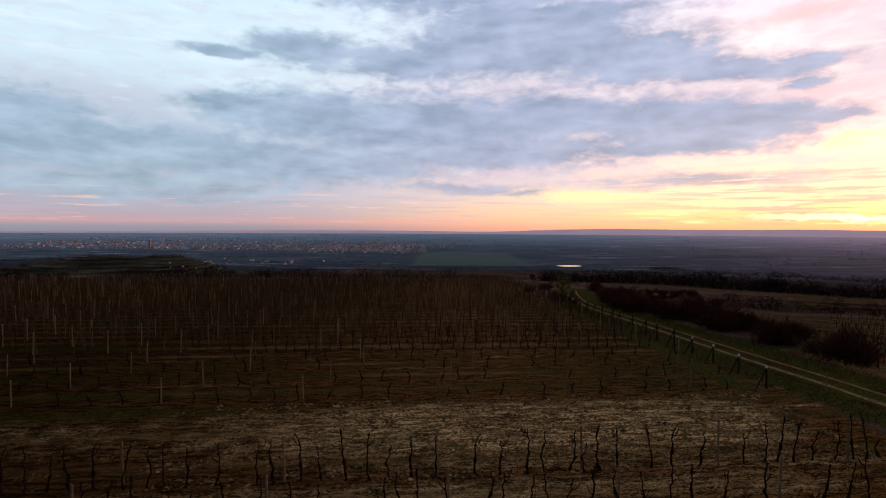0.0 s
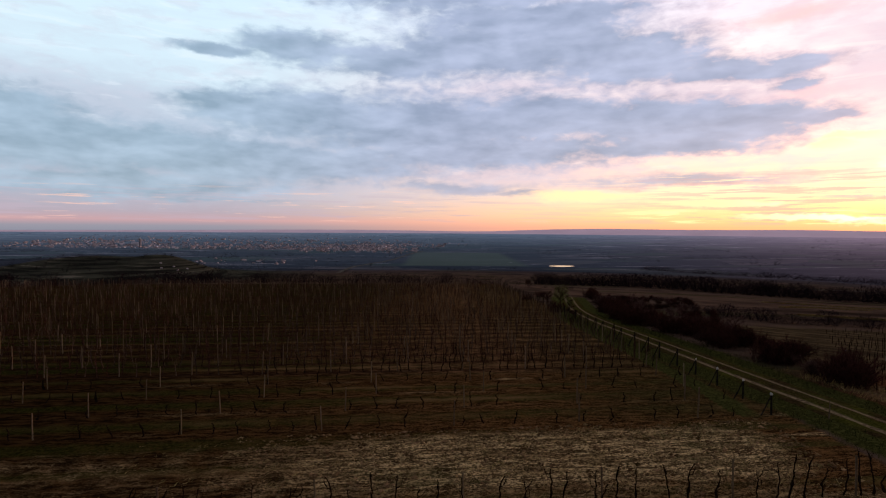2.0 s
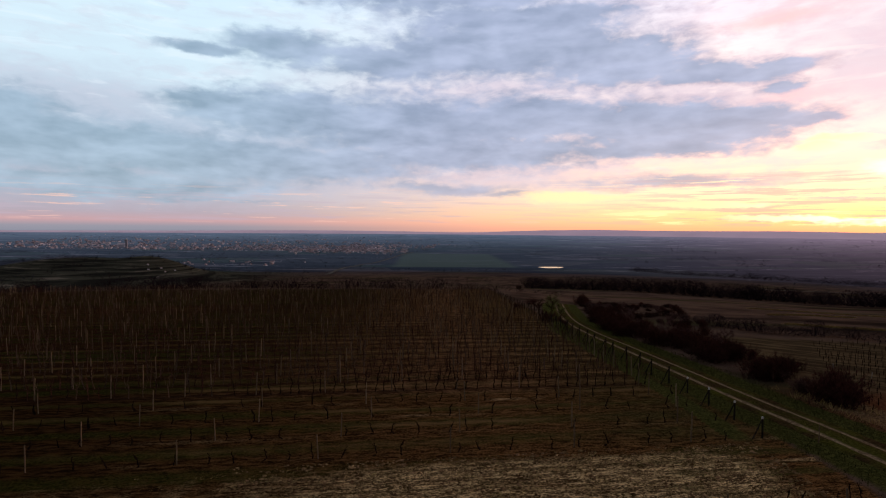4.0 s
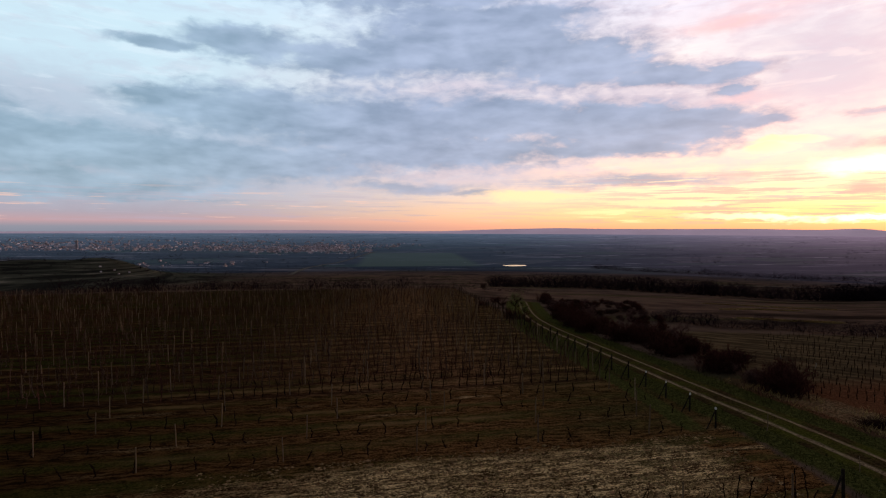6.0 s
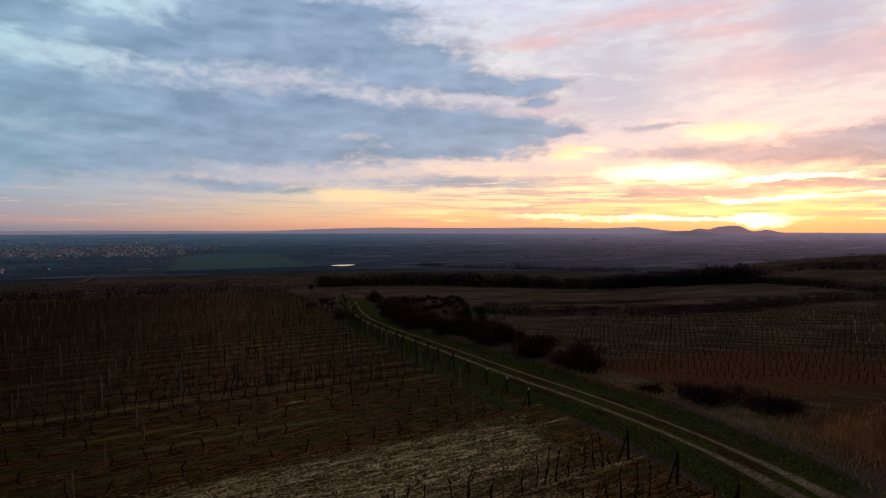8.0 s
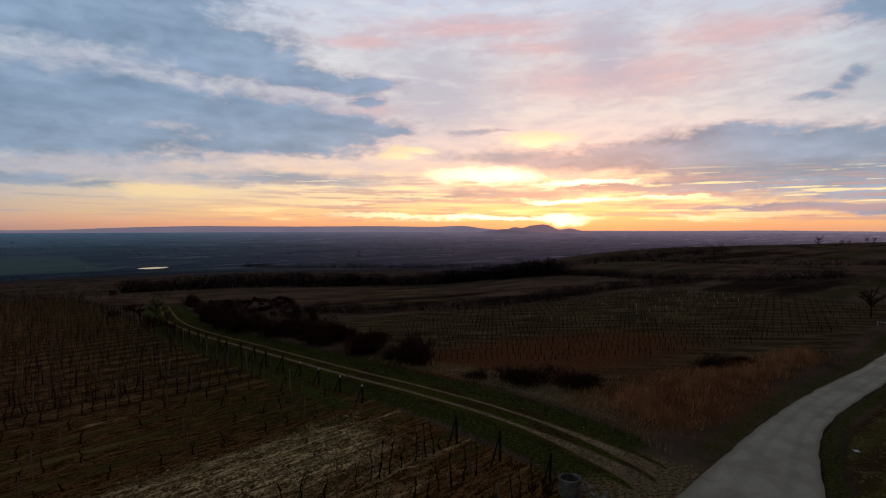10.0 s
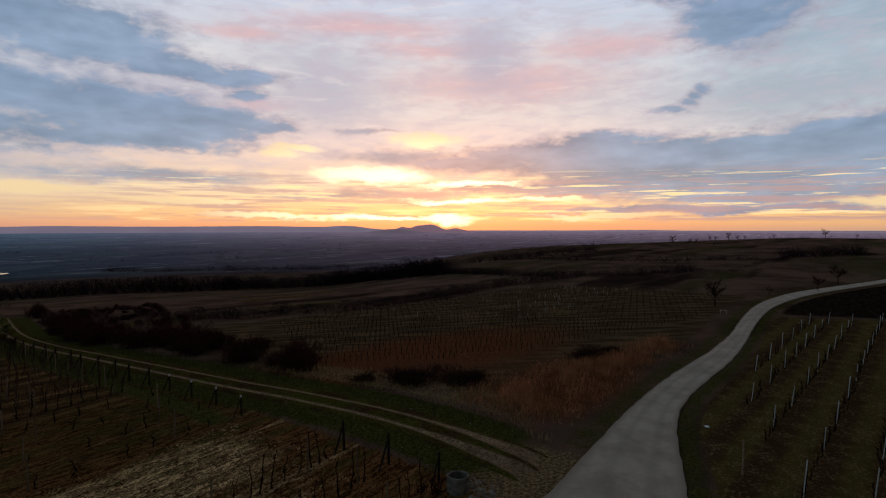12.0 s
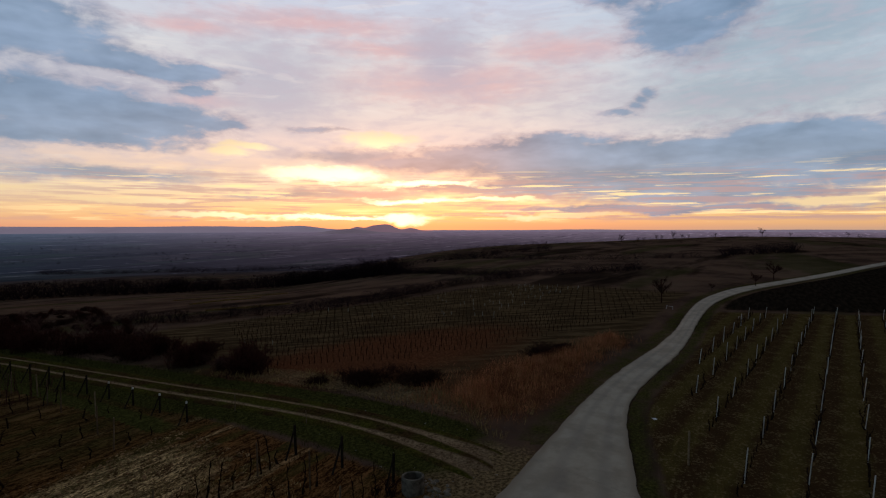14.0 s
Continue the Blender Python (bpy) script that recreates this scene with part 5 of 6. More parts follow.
tagged(pale_pile.thing("dry_grass", DRY_GRASS), "pale dry grass tufts along the scrub", "dry grass", kind="stuff")
# dry clods turned up by the cultivator
pile = Pile()
for i in range(9500):
    x, v = rng.uniform(-10, 16), rng.uniform(17.8, 26.0)
    y = v + ROW_TILT * x
    if noise.noise((x * 0.45, v * 1.3, 4.0)) < rng.uniform(-0.5, 0.35) + 0.2 * (x < -5):
        continue
    s = rng.uniform(0.018, 0.06) if rng.random() < 0.9 else rng.uniform(0.06, 0.10)
    z = up_z(x, y) + 0.25 * s
    e = [rng.uniform(0.6, 1.3) * s for _ in range(6)]
    pile.add([(x + 1.5 * e[0], y, z), (x, y + e[1], z), (x - 1.5 * e[2], y, z), (x, y - e[3], z), (x + rng.uniform(-0.3, 0.3) * s, y, z + 0.8 * e[4]), (x, y, z - e[5])],
             [(0, 1, 4), (1, 2, 4), (2, 3, 4), (3, 0, 4), (1, 0, 5), (2, 1, 5), (3, 2, 5), (0, 3, 5)])
tagged(pile.thing("clods", CLOD), "pale dry clods of earth on the cleared strip", "clods", kind="stuff")
# straw and torn tufts on the cleared strip
pile = Pile()
for i in range(9000):
    x = rng.uniform(-14, 15)
    v = rng.uniform(15.3, 25.6)
    if 17.2 < v < 18.8 and rng.random() < 0.6:
        continue
    y = v + ROW_TILT * x
    if noise.noise((x * 0.5, v * 1.4, 4.0)) < -0.05 + 0.25 * (x < -4):
        continue
    z = up_z(x, y)
    a = rng.gauss(0.0, 0.7)
    l = rng.uniform(0.08, 0.26)
    pile.blade((x, y, z + 0.01), (x + math.cos(a) * l, y + math.sin(a) * l, z + rng.uniform(0.02, 0.10)), rng.uniform(0.02, 0.05), rng.uniform(0, math.pi))
tagged(pile.thing("straw", DRY_GRASS), "pale straw scattered over the cleared vineyard strip", "straw", kind="stuff")
pile = Pile()
for i in range(16000):
    k = rng.uniform(0.03, 0.62)
    px, py = TRACK_LINE[int(k * 359)]
    side = rng.choice((-1, 1)) * rng.uniform(1.5, 4.0) if rng.random() < 0.86 else rng.uniform(-0.3, 0.3)
    x, y = px + side, py + rng.uniform(-0.4, 0.4)
    if y < 11.5:
        continue
    z = up_z(x, y)
    h = rng.uniform(0.06, 0.22)
    pile.blade((x, y, z - 0.01), (x + rng.gauss(0, 0.07), y + rng.gauss(0, 0.07), z + h), rng.uniform(0.012, 0.03), rng.uniform(0, math.pi))
tagged(pile.thing("grass", GREEN_GRASS), "short green grass along the dirt track", "grass", kind="stuff")


# ---- small things by the junction ----
def build_well():
    """An upright concrete ring with an open, dark mouth."""
    well = tagged(new("well_ring"), "round grey concrete well ring standing open in the grass", "well ring")
    pile = Pile()
    outer, inner, h, s = 0.47, 0.37, 0.66, 28
    ring = [(outer, -0.15), (outer, h - 0.02), (outer - 0.02, h), (inner + 0.02, h), (inner, h - 0.02), (inner, -0.15)]
    verts = [(r * math.cos(2 * math.pi * i / s), r * math.sin(2 * math.pi * i / s), z) for i in range(s) for r, z in ring]
    w = len(ring)
    faces = [(i * w + j, ((i + 1) % s) * w + j, ((i + 1) % s) * w + j + 1, i * w + j + 1) for i in range(s) for j in range(w - 1)]
    pile.add(verts, faces)
    pile.thing("ring", CONCRETE, well)
    pile = Pile()
    pile.add([(inner * math.cos(2 * math.pi * i / s), inner * math.sin(2 * math.pi * i / s), 0.05) for i in range(s)], [tuple(range(s))])
    pile.thing("bottom", END_WOOD, well, "dark wet well bottom")
    well.matrix_basis = settle(16.95, 12.95, 0, 2.0, 40)


build_well()


def stone_pile(rand, size):
    pile = Pile()
    bm = bmesh.new()
    bmesh.ops.create_icosphere(bm, subdivisions=1, radius=size)
    for v in bm.verts:
        v.co *= rand.uniform(0.7, 1.2)
        v.co.z *= 0.65
    pile.add([v.co.copy() for v in bm.verts], [tuple(v.index for v in f.verts) for f in bm.faces])
    bm.free()
    return pile


stones = [stone_pile(rng, 0.11).thing("stone", STONE) for _ in range(4)]
spots = [[] for _ in stones]
for i in range(46):
    a, d = rng.uniform(-1.9, 0.6), rng.uniform(0.62, 1.5)
    x, y = 16.95 + d * math.cos(a), 12.95 + d * math.sin(a)
    spots[i % 4].append(settle(x, y, rng.uniform(0, 360), size=rng.uniform(0.45, 1.2)))
for i in range(60):
    x, y = rng.uniform(17, 31), rng.uniform(10.4, 22)
    if min(math.hypot(x - px, y - py) for px, py in TRACK_LINE[::10]) < 6:
        spots[i % 4].append(settle(x, y, rng.uniform(0, 360), size=rng.uniform(0.25, 0.6)))
for proto, places in zip(stones, spots):
    tagged(proto, "small pale rubble stone lying on the ground", "stone", "rubble stones")
    scatter_copies(proto, places)
sprig = make_bush(rng, 0.9, 1.0, 16, 9, TWIG, "small bare shrub beside the concrete well ring")
scatter_copies(sprig, [settle(16.25, 13.6, 0), settle(15.9, 14.1, 90, size=0.7)])

stake = stake_pile(rng, 0.75).thing("marker_stake", POST_WOOD)
tagged(stake, "short brown wooden marker stake beside the track", "stake", "marker stakes")
scatter_copies(stake, [settle(19.5, 27.6, 0, 3, 90, 1.3), settle(20.2, 22.4, 0, 2, 10, 0.75)])
wood_post = post_pile(1.55, 0.045).thing("wooden_post", POST_WOOD)
tagged(wood_post, "single brown wooden post at the vineyard corner", "post")
wood_post.matrix_basis = settle(25.4, 3.72, 0, 2, 100)


def build_litter():
    """A crumpled white plastic scrap."""
    bm = bmesh.new()
    bmesh.ops.create_grid(bm, x_segments=6, y_segments=4, size=0.2)
    for v in bm.verts:
        v.co.z = 0.07 + 0.07 * noise.noise(v.co * 9)
        v.co.x *= 1.3
    bmesh.ops.solidify(bm, geom=bm.faces[:], thickness=0.006)
    ob = part("plastic_scrap", bm, RUBBISH, None)
    tagged(ob, "crumpled white plastic scrap in the roadside grass", "litter")
    ob.matrix_basis = settle(30.75, 6.15, 35, size=0.55)


build_litter()


def build_rail():
    """A low pale wooden frame by the far vine rows."""
    rail = tagged(new("rail_frame"), "pale wooden rail frame at the end of the rows", "rail", "rail frames")
    for x in (-1.1, 1.1):
        post_pile(1.1, 0.05).thing("leg", PALE_POST, rail).location.x = x
    pile = Pile()
    pile.tube([(-1.2, 0, 1.06), (0, 0, 1.05), (1.2, 0, 1.07)], [0.045, 0.045, 0.045], 6)
    pile.thing("bar", PALE_POST, rail)
    return rail


rails = build_rail()
scatter_copies(rails, [settle(73.5, 12.2, 70, size=0.38), settle(70.5, 4.0, 80, size=0.5)])


def build_hide():
    """A boarded hunting hide on four legs."""
    hide = tagged(new("hunting_hide"), "brown boarded hunting hide on legs at the field edge", "hunting hide")
    for x in (-0.7, 0.7):
        for y in (-0.7, 0.7):
            pile = Pile()
            pile.tube([(x * 1.3, y * 1.3, -0.2), (x, y, 2.0)], [0.07, 0.06], 6)
            pile.thing("leg", HIDE_WOOD, hide)
    bm = bmesh.new()
    bmesh.ops.create_cube(bm, size=1, matrix=Matrix.Translation((0, 0, 2.9)) @ Matrix.Diagonal((1.8, 1.8, 1.8, 1)))
    bmesh.ops.bevel(bm, geom=bm.edges[:], offset=0.03, segments=1)
    part("cabin", bm, HIDE_WOOD, hide)
    pile = Pile()
    pile.add([(-1.1, -1.1, 3.8), (1.1, -1.1, 3.8), (1.1, 1.1, 4.1), (-1.1, 1.1, 4.1), (-1.1, -1.1, 3.72), (1.1, -1.1, 3.72), (1.1, 1.1, 4.02), (-1.1, 1.1, 4.02)],
             [(0, 1, 2, 3), (7, 6, 5, 4), (0, 4, 5, 1), (1, 5, 6, 2), (2, 6, 7, 3), (3, 7, 4, 0)])
    pile.thing("roof", HIDE_WOOD, hide)
    hide.matrix_basis = settle(24.5, 146.0, 20, size=0.55)


build_hide()

# ---- woods and hedges farther off ----
def clump(pile, rand, x, y, width, height, count, z=None):
    """A far bush or tree: trunk lines and many ragged twigs."""
    z = up_z(x, y) if z is None else z
    for i in range(3):
        a = rand.uniform(0, 2 * math.pi)
        pile.tube([(x, y, z - 0.3), (x + 0.3 * width * math.cos(a), y + 0.3 * width * math.sin(a), z + height * 0.7)], [0.04 * height, 0.012 * height], 3)
    for i in range(int(1.6 * count)):
        a, d, h = rand.uniform(0, 2 * math.pi), width / 2 * math.sqrt(rand.random()), rand.uniform(0.02, 1.0)
        d *= math.sqrt(max(0.05, 1 - (h - 0.35) ** 2 * 1.6))
        p = Vector((x + d * math.cos(a), y + d * math.sin(a), z + h * height * 0.88))
        t = Vector((rand.gauss(0, 1), rand.gauss(0, 1), rand.gauss(0.6, 0.6))).normalized() * rand.uniform(0.07, 0.19) * height
        pile.blade(p, p + t, 0.036 * height, rand.uniform(0, math.pi))


def belt(line, name, label, mat, width, height, gap, depth, count):
    pile = Pile()
    pts = glide(line, max(6, int(sum(math.dist(a, b) for a, b in zip(line, line[1:])) / gap)))
    for x, y in pts:
        for s in range(depth):
            px, py = x + rng.gauss(0, 0.25) * gap + s * width * 0.45 * x / math.hypot(x, y), y + rng.gauss(0, 0.25) * gap + s * width * 0.45 * y / math.hypot(x, y)
            clump(pile, rng, px, py, width * rng.uniform(0.7, 1.3), height * rng.uniform(0.5, 1.15), count)
    tagged(pile.thing(name, mat), label, "woods", kind="stuff")


belt([(46, 236), (62, 226), (80, 216), (100, 205), (118, 199), (140, 196), (156, 182), (154, 152), (146, 126), (140, 104)], "tree_belt", "dark belt of leafless trees below the fields", WOODS, 9.0, 5.6, 3.0, 4, 170)
belt([(141, 104), (128, 84), (114, 61), (113.5, 50), (116, 40), (121, 32.5), (128, 27.5)], "hedgerow", "dark hedge climbing towards the ridge", WOODS, 4.5, 2.0, 1.8, 3, 110)
belt([(470, 1200), (500, 1110), (560, 1000), (650, 900), (760, 830), (900, 740)], "tree_belt", "dark strip of woods at the near edge of the plain", WOODS, 34.0, 11.0, 14.0, 3, 110)
belt([(38, 78), (43, 67), (49, 64.5), (53.5, 60.5), (62, 57.5), (73, 57.5), (90, 56.5), (98, 54), (110, 47)], "hedgerow", "low dark hedge along the young plantation", WOODS, 3.4, 1.7, 1.1, 1, 330)
belt([(150, 176), (185, 142), (212, 112), (228, 88)], "tree_belt", "scattered dark bushes below the ridge", WOODS, 7.0, 3.4, 3.4, 3, 90)
belt([(190, 180), (222, 150), (250, 118), (262, 100)], "tree_belt", "dark scrub along the edge of the slope", WOODS, 7.0, 2.6, 4.0, 2, 80)
belt([(200, 118), (185, 95), (166, 68), (158, 48), (161, 34), (167, 26), (173, 19)], "tree_belt", "dark scrub on the ridge slope", WOODS, 5.0, 2.2, 2.6, 2, 90)
belt([(180, 13.5), (189, 9.5), (198, 3), (210, -4.5)], "tree_belt", "dark thorn thicket near the skyline", WOODS, 5.5, 3.4, 2.4, 3, 90)
belt([(300, 60), (303, 48), (300, 36), (290, 22)], "hedgerow", "low scrub along the skyline", WOODS, 4.0, 1.6, 3.0, 1, 40)
belt([(-150, 150), (-110, 156), (-70, 153), (-30, 155), (0, 153), (30, 155), (40, 160)], "hedgerow", "ragged dark hedge at the far end of the vineyard", WOODS, 4.5, 1.5, 2.6, 2, 90)
pile = Pile()
for i in range(90):
    x = -150 + 165 * rng.random() ** 1.25
    clump(pile, rng, x, 155 + rng.uniform(-3, 9), rng.uniform(5, 9), rng.uniform(1.7, 3.2) + (1.4 if x < -60 else 0.4) * rng.random(), 150)
for x, y, high in ((-41, 150, 3.0), (-37.5, 151, 2.4), (-29.5, 151, 2.6), (-33, 152, 2.2), (-128, 148, 6.0), (-134, 150, 6.8), (-121, 152, 4.6), (-73, 153, 3.6), (-66, 155, 3.4), (-79, 157, 3.8)):
    clump(pile, rng, x, y, high * 1.7, high, 240)
tagged(pile.thing("bushes", WOODS), "dark leafless bushes at the vineyard's far edge", "bushes", kind="stuff")
# hedges and thorn scrub between the vineyard and the plain
for label, y0, x0, x1, high in (("dark hedge on the slope below the vineyard", 215, -190, 60, 2.6), ("bushy hedge on the fallow slope", 300, -260, 40, 3.2), ("dark hedge among the lower fields", 420, -370, 90, 4.0), ("line of bare trees among the lower fields", 590, -470, 120, 5.0), ("dark trees at the edge of the plain", 800, -330, 240, 6.0)):
    pile = Pile()
    x = x0
    while x < x1:
        if noise.noise((x * 0.012, y0 * 1.0, 0.0)) > -0.22:
            clump(pile, rng, x, y0 + 14 * noise.noise((x * 0.01, 3.0, y0)) + rng.gauss(0, 3), high * rng.uniform(1.6, 2.8), high * rng.uniform(0.6, 1.1), 60)
        x += high * rng.uniform(0.7, 1.6)
    tagged(pile.thing("hedgerow", WOODS), label, "hedge", kind="stuff")
# dark hedges on the falling land towards the sunset
for label, reach, b0, b1, high in (("dark hedge on the low land towards the hills", 300, 38, 66, 3.4), ("line of dark bushes on the low land", 420, 34, 70, 4.2), ("bushy dark field edge on the low land", 600, 36, 72, 5.0), ("dark copses at the edge of the plain", 850, 34, 74, 6.5)):
    pile = Pile()
    bearing = float(b0)
    while bearing < b1:
        if noise.noise((bearing * 0.35, reach * 1.0, 7.0)) > -0.25:
            d = reach * (1 + 0.05 * noise.noise((bearing * 0.2, 2.0, reach))) + rng.gauss(0, 4)
            clump(pile, rng, d * math.sin(radians(bearing)), d * math.cos(radians(bearing)), high * rng.uniform(2.0, 3.4), high * rng.uniform(0.5, 1.0), 60)
        bearing += math.degrees(high / reach) * rng.uniform(0.8, 1.8)
    tagged(pile.thing("hedgerow", WOODS), label, "hedge", kind="stuff")
# low thorn bushes along the skyline
pile = Pile()
for i in range(70):
    bearing = rng.uniform(75.5, 97)
    if noise.noise((bearing * 0.9, 4.0, 1.0)) < -0.05:
        continue
    d = (338 + 14 * (bearing - 76) if bearing < 79 else 425 + 6 * (bearing - 79)) + rng.gauss(0, 5)
    d = min(d, 484)
    clump(pile, rng, d * math.sin(radians(bearing)), d * math.cos(radians(bearing)), rng.uniform(3, 8), rng.uniform(0.9, 2.4), 60)
tagged(pile.thing("bushes", WOODS), "dark thorn bushes along the ridge skyline", "bushes", kind="stuff")
# woods and hedges on the plain
pile = Pile()
for i in range(520):
    a, r = radians(rng.uniform(-46, 74)), rng.uniform(1000, 4300)
    x, y = r * math.sin(a), r * math.cos(a)
    if (x - 312) ** 2 + (y - 1322) ** 2 < 160 ** 2 or (-140 < x < 300 and 1250 < y < 1960):
        continue
    for j in range(rng.randint(2, 9)):
        clump(pile, rng, x + j * rng.uniform(10, 22), y + rng.gauss(0, 6), rng.uniform(14, 30), rng.uniform(5, 10), 14)
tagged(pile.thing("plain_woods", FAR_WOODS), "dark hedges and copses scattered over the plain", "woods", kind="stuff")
pile = Pile()
for i in range(330):
    x, y = -580 + rng.gauss(30, 190), 930 + rng.gauss(-50, 80)
    clump(pile, rng, x, y, rng.uniform(8, 22), rng.uniform(3, 7), 46)
tagged(pile.thing("hill_woods", WOODS), "dark scrub on the terraced hill", "woods", kind="stuff")


# ---- the town on the plain ----
def make_house(w, d, h, roof_h, roof_mat, label, name="house"):
    house = tagged(new(name), label, "house", "houses of the town")
    pile = Pile()
    pile.add([(-w, -d, -4), (w, -d, -4), (w, d, -4), (-w, d, -4), (-w, -d, h), (w, -d, h), (w, d, h), (-w, d, h), (-w, 0, h + roof_h), (w, 0, h + roof_h)],
             [(0, 1, 5, 4), (2, 3, 7, 6), (1, 2, 6, 9, 5), (3, 0, 4, 8, 7)])
    pile.thing("wall", PLASTER, house)
    pile = Pile()
    o, e = 0.8, 0.4
    slope = roof_h / d
    low = h - o * slope
    pile.add([(-w - e, -d - o, low), (w + e, -d - o, low), (w + e, 0, h + roof_h), (-w - e, 0, h + roof_h), (w + e, d + o, low), (-w - e, d + o, low),
              (-w - e, -d - o, low + 0.4), (w + e, -d - o, low + 0.4), (w + e, 0, h + roof_h + 0.4), (-w - e, 0, h + roof_h + 0.4), (w + e, d + o, low + 0.4), (-w - e, d + o, low + 0.4)],
             [(6, 7, 8, 9), (9, 8, 10, 11), (0, 3, 2, 1), (3, 5, 4, 2), (0, 1, 7, 6), (4, 5, 11, 10), (1, 2, 8, 7), (2, 4, 10, 8), (0, 6, 9, 3), (3, 9, 11, 5)])
    pile.thing("roof", roof_mat, house)
    return house


models = [make_house(8, 5, 4.5, 3.5, ROOF_TILE_HAZED, "pale plastered house with a red tiled roof"), make_house(6, 5, 5.5, 3.0, ROOF_TILE_HAZED, "two-storey pale house with a red roof"),
          make_house(10, 5.5, 5.0, 3.5, ROOF_TILE_HAZED, "long pale house with a red tiled roof"), make_house(9, 6, 9.0, 2.0, ROOF_GREY, "pale apartment block with a grey roof"),
          make_house(22, 9, 5.5, 2.0, ROOF_GREY, "long pale hall with a grey sheet roof", "hall")]
town = [[] for _ in models]
for i in range(290):
    kind = rng.choices(range(5), (34, 28, 24, 9, 5))[0]
    if i < 190:
        x, y = -1760 + 1580 * rng.random(), 2020 + abs(rng.gauss(0, 520))
        x *= 0.75 + 0.25 * y / 2100
    elif i < 240:
        x, y = rng.uniform(-480, -60), rng.gauss(2080, 110)
    elif i < 270:
        x, y = rng.uniform(-620, -380), rng.gauss(1390, 60)
        kind = rng.randint(0, 2)
    else:
        x, y = rng.uniform(-120, 260), rng.gauss(2750, 90)
    town[kind].append(settle(x, y, rng.choice((0, 15, 90, 105)) + rng.uniform(-12, 12), size=rng.uniform(0.4, 0.8)))
for x, y in ((-436, 868), (-424, 884), (-412, 872), (-446, 886), (-405, 890), (-317, 1446)):
    town[0].append(settle(x, y, rng.uniform(0, 90), size=0.32 if y < 1000 else 0.7))
for proto, places in zip(models, town):
    scatter_copies(proto, places)
for x, y, s, turn in ((-760, 2860, 1.3, 10), (-690, 2880, 1.0, 10), (-452, 1960, 0.8, 0), (205, 1440, 0.35, 5), (250, 1460, 0.3, 0), (-20, 3540, 1.0, 0), (30, 1960, 0.4, 0)):
    copy_thing(models[4], settle(x, y, turn, size=s))
# the remaining roofs, too many to tell apart
roofs, walls = Pile(), Pile()
for i in range(1300):
    if i < 1000:
        x, y = -1760 + 1640 * rng.random(), 2020 + abs(rng.gauss(0, 480))
        x *= 0.75 + 0.25 * y / 2100
    elif i < 1180:
        x, y = rng.uniform(-480, -60), rng.gauss(2090, 120)
    else:
        x, y = rng.uniform(-380, 60), rng.gauss(2480, 110)
    m = settle(x, y, rng.uniform(0, 180), size=rng.uniform(0.35, 0.8))
    w, d, h, g = rng.uniform(5, 11), 5, rng.uniform(5, 9), 2
    walls.add([(-w, -d, -3), (w, -d, -3), (w, d, -3), (-w, d, -3), (-w, -d, h), (w, -d, h), (w, d, h), (-w, d, h)], [(0, 1, 5, 4), (1, 2, 6, 5), (2, 3, 7, 6), (3, 0, 4, 7)], m)
    roofs.add([(-w - 0.5, -d - 0.6, h - 0.3), (w + 0.5, -d - 0.6, h - 0.3), (w + 0.5, d + 0.6, h - 0.3), (-w - 0.5, d + 0.6, h - 0.3), (-w, 0, h + g), (w, 0, h + g)], [(0, 1, 5, 4), (2, 3, 4, 5), (1, 2, 5), (3, 0, 4), (3, 2, 1, 0)], m)
quarter = tagged(new("town_quarter"), "crowded pale houses with red roofs on the plain", "houses", kind="stuff")
walls.thing("house_fronts", PLASTER, quarter)
roofs.thing("house_roofs", ROOF_TILE_HAZED, quarter)
church = tagged(new("church"), "pale church with a tall square tower above the roofs", "church")
pile = Pile()
pile.add([(-3.4, -3.4, -4), (3.4, -3.4, -4), (3.4, 3.4, -4), (-3.4, 3.4, -4), (-3.4, -3.4, 30), (3.4, -3.4, 30), (3.4, 3.4, 30), (-3.4, 3.4, 30)], [(0, 1, 5, 4), (1, 2, 6, 5), (2, 3, 7, 6), (3, 0, 4, 7)])
pile.thing("tower", PLASTER, church)
pile = Pile()
pile.add([(-3.8, -3.8, 30), (3.8, -3.8, 30), (3.8, 3.8, 30), (-3.8, 3.8, 30), (0, 0, 37)], [(0, 1, 4), (1, 2, 4), (2, 3, 4), (3, 0, 4), (3, 2, 1, 0)])
pile.thing("spire", ROOF_GREY, church)
pile = Pile()
pile.add([(-34, -8, -4), (-5, -8, -4), (-5, 8, -4), (-34, 8, -4), (-34, -8, 11), (-5, -8, 11), (-5, 8, 11), (-34, 8, 11), (-34, 0, 18), (-5, 0, 18)], [(0, 1, 5, 4), (2, 3, 7, 6), (1, 2, 6, 9, 5), (3, 0, 4, 8, 7), (4, 5, 9, 8), (6, 7, 8, 9)])
pile.thing("nave", PLASTER, church)
church.matrix_basis = settle(-1190, 2205, 0, size=1.0)


# pale mown strips on the slope beyond the thicket
def mown_strip(line, width):
    pts = glide(line, 60)
    grass = Pile()
    for x, y in pts:
        for _ in range(34):
            px, py = x + rng.gauss(0, 0.5), y + rng.gauss(0, 0.4 * width)
            z = up_z(px, py)
            a = rng.uniform(0, math.pi)
            grass.blade((px, py, z - 0.02), (px + 0.5 * math.cos(a), py + 0.2 * math.sin(a), z + rng.uniform(0.1, 0.3)), rng.uniform(0.08, 0.16), a)
    tagged(grass.thing("dry_grass", DRY_GRASS), "pale strip of dry mown grass on the slope", "dry grass", kind="stuff")


mown_strip([(72, 118), (80, 115), (86, 109), (92, 104)], 0.7)
mown_strip([(62, 96), (70, 99), (79, 98)], 0.6)
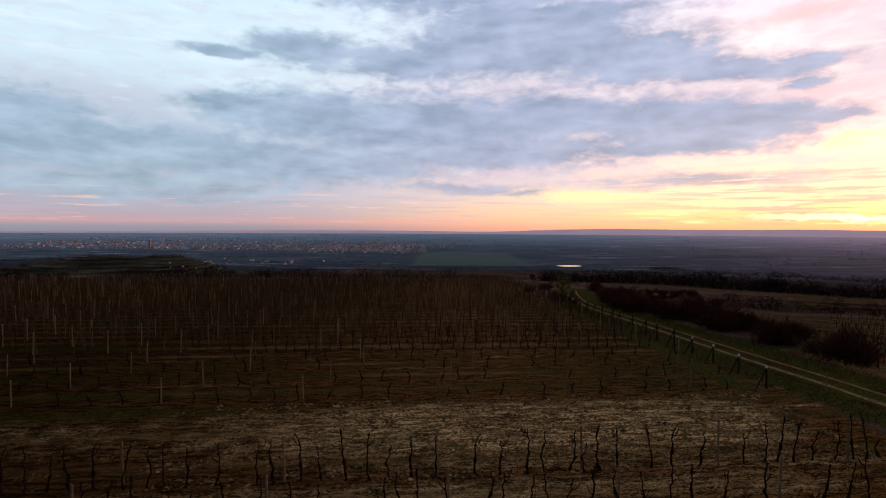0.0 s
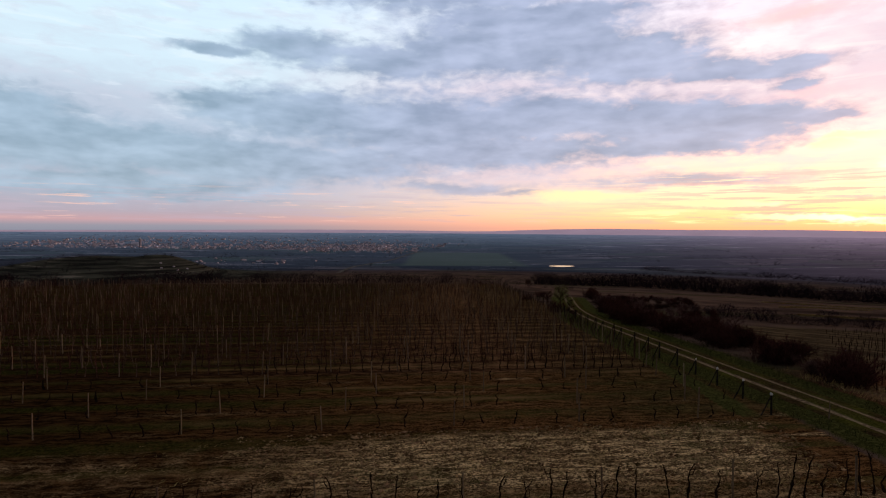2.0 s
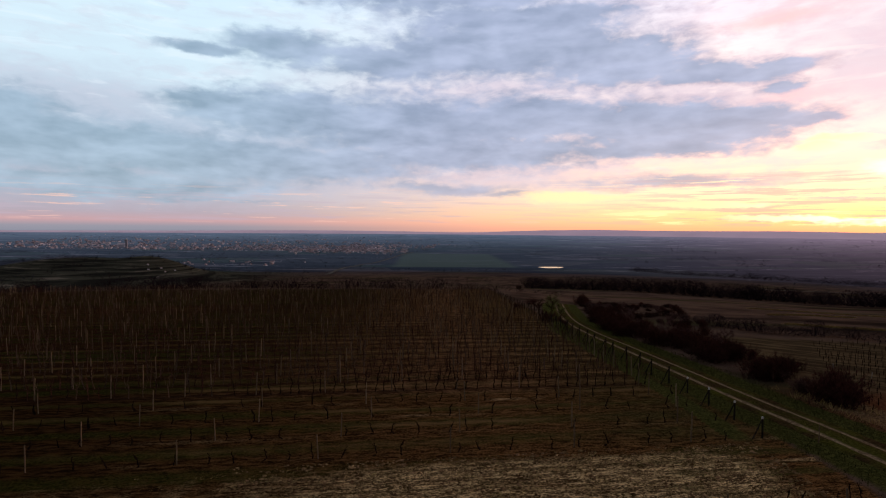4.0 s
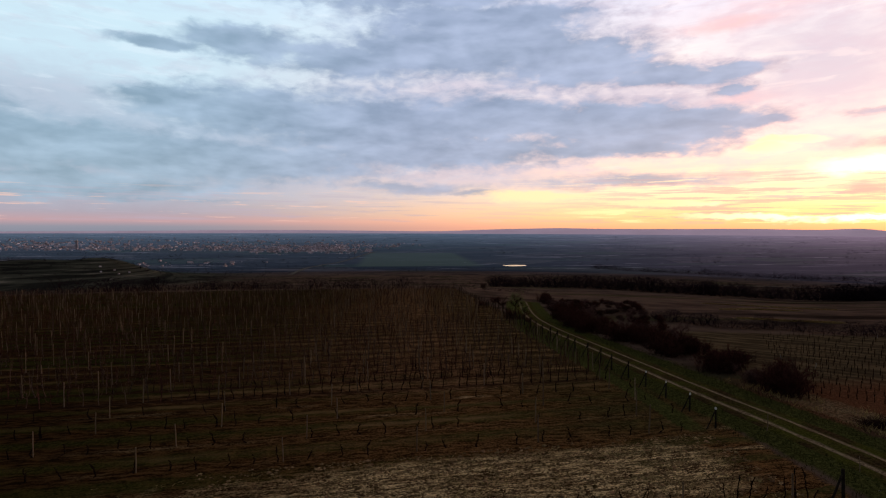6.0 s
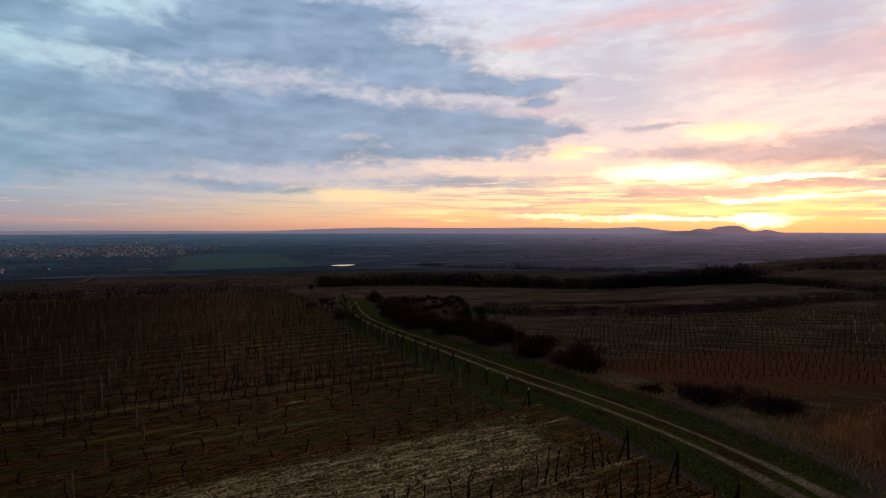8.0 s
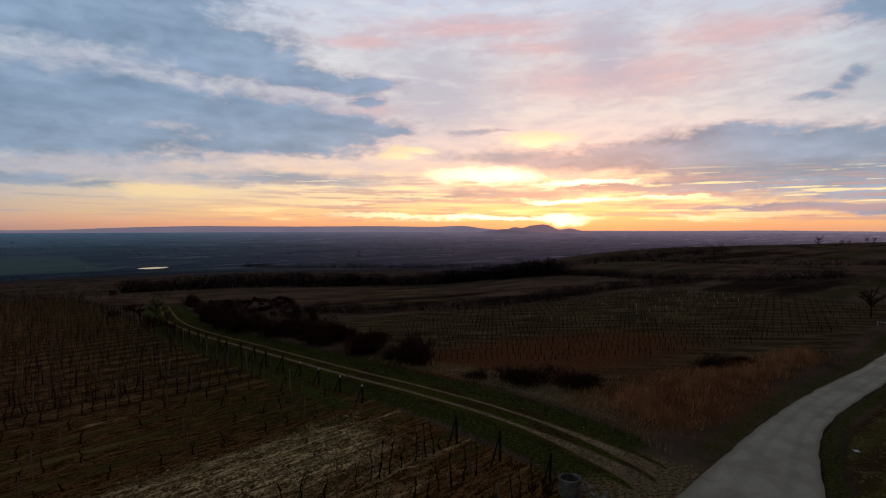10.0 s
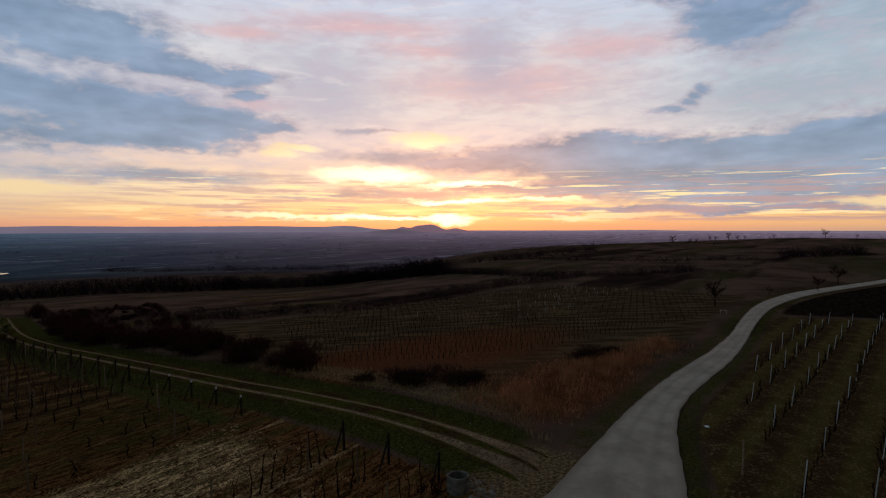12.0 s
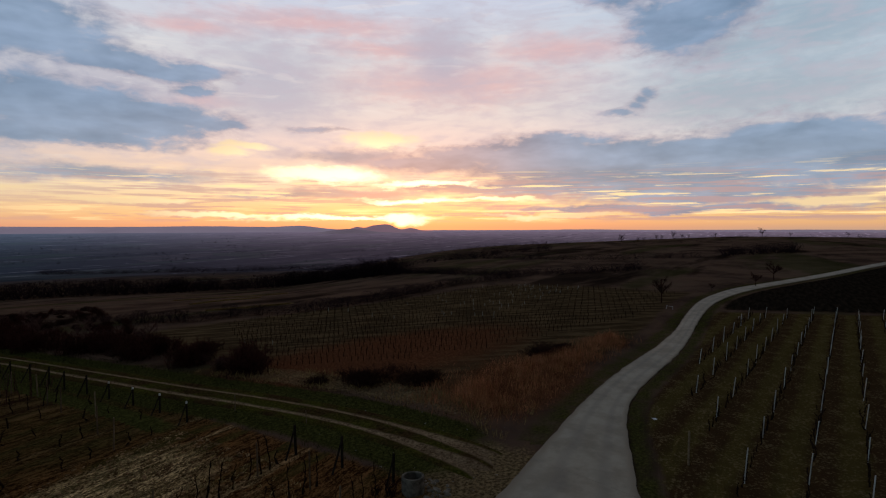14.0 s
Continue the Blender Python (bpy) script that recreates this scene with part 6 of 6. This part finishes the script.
mown_strip([(53, 78), (58, 74.5), (64, 72)], 0.6)


# pale field paths on the plain
def field_path(line, width, label):
    pts = glide(line, 60)
    verts, faces = [], []
    for i, (x, y) in enumerate(pts):
        dx, dy = pts[min(i + 1, 59)] - pts[max(i - 1, 0)]
        s = math.hypot(dx, dy)
        for a in (-1, 1):
            px, py = x + dy / s * a * width / 2, y - dx / s * a * width / 2
            verts.append((px, py, up_z(px, py) + 1.9))
    faces = [(2 * i, 2 * i + 1, 2 * i + 3, 2 * i + 2) for i in range(59)]
    tagged(mesh_object("field_path", verts, faces, CONCRETE), label, "path", kind="structure")


field_path([(-168, 942), (-180, 1215), (-160, 1372), (-126, 1473), (-72, 1855), (-40, 2000)], 8, "pale dirt path across the green field")
field_path([(-391, 808), (-402, 826), (-398, 846), (-384, 862), (-360, 880)], 3.2, "pale path between red-roofed houses")
field_path([(330, 700), (420, 690), (560, 660), (760, 600)], 9, "pale path below the ridge")


def build_pond():
    s = 40
    cx, cy = 312, 1318
    rim = [(cx + (29 + 4 * math.sin(3 * a)) * math.cos(a) + 0.2 * 24 * math.sin(a), cy + 24 * math.sin(a)) for a in (2 * math.pi * i / s for i in range(s))]
    z = max(up_z(x, y) for x, y in rim) + 1.4
    verts = [(x, y, z) for x, y in rim] + [(cx + (x - cx) * 1.06, cy + (y - cy) * 1.06, z - 3.0) for x, y in rim]
    faces = [tuple(range(s))] + [(i + s, (i + 1) % s + s, (i + 1) % s, i) for i in range(s)]
    tagged(mesh_object("pond", verts, faces, water_material()), "still pond mirroring the bright evening sky", "pond", kind="structure")


build_pond()


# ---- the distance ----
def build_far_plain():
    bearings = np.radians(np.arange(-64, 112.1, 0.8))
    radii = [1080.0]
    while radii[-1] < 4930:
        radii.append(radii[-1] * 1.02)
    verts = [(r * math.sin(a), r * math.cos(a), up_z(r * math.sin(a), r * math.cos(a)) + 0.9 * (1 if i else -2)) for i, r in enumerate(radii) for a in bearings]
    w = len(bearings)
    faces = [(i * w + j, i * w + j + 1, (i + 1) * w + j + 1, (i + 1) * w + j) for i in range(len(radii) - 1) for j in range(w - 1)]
    tagged(mesh_object("backdrop", verts, faces, hazy_plain_material(), True), "wide plain of dusky fields with blue haze painted as glow", "plain", kind="structure")


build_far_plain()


# ---- hills on the horizon ----
def hill_range(name, label, radius, bumps, base, mat):
    """A long rounded range: crest heights in degrees above the level, summed from smooth humps."""
    verts, faces = [], []
    bearings = np.arange(-60, 116, 0.2)
    eye = 10.7
    for a in bearings:
        top = base + sum(h * math.exp(-abs((a - c) / w) ** p) for c, w, h, p in bumps) + 0.012 * noise.noise((a * 0.9, radius * 0.01, 0)) + 0.01 * noise.noise((a * 4.0, 1.0, 0))
        sa, ca = math.sin(radians(a)), math.cos(radians(a))
        for k, (r, lift) in enumerate(((radius - 260, None), (radius - 90, 0.55), (radius, 1.0), (radius + 120, None))):
            z_top = eye + radius * math.tan(radians(top))
            foot = up_z(r * sa, r * ca) - 6
            z = foot if lift is None else foot + (z_top - foot) * lift
            verts.append((r * sa, r * ca, z))
    m = len(bearings)
    faces = [(4 * i + j, 4 * (i + 1) + j, 4 * (i + 1) + j + 1, 4 * i + j + 1) for i in range(m - 1) for j in range(3)]
    tagged(mesh_object(name, verts, faces, mat, True), label, "hills", kind="structure")


# the last colour of each range is its painted haze glow
hill_range("backdrop", "mauve hills along the horizon with haze painted as glow", 4840, [(27, 19, 0.40, 6), (43.6, 2.0, 0.22, 2), (-10, 14, 0.16, 2), (18, 3, 0.05, 2), (34, 4, 0.05, 2), (73, 4, 0.06, 2), (93, 8, 0.05, 2)], -0.40, hazy_hill_material("far_haze", (0.10, 0.09, 0.11), (0.20, 0.16, 0.21)))
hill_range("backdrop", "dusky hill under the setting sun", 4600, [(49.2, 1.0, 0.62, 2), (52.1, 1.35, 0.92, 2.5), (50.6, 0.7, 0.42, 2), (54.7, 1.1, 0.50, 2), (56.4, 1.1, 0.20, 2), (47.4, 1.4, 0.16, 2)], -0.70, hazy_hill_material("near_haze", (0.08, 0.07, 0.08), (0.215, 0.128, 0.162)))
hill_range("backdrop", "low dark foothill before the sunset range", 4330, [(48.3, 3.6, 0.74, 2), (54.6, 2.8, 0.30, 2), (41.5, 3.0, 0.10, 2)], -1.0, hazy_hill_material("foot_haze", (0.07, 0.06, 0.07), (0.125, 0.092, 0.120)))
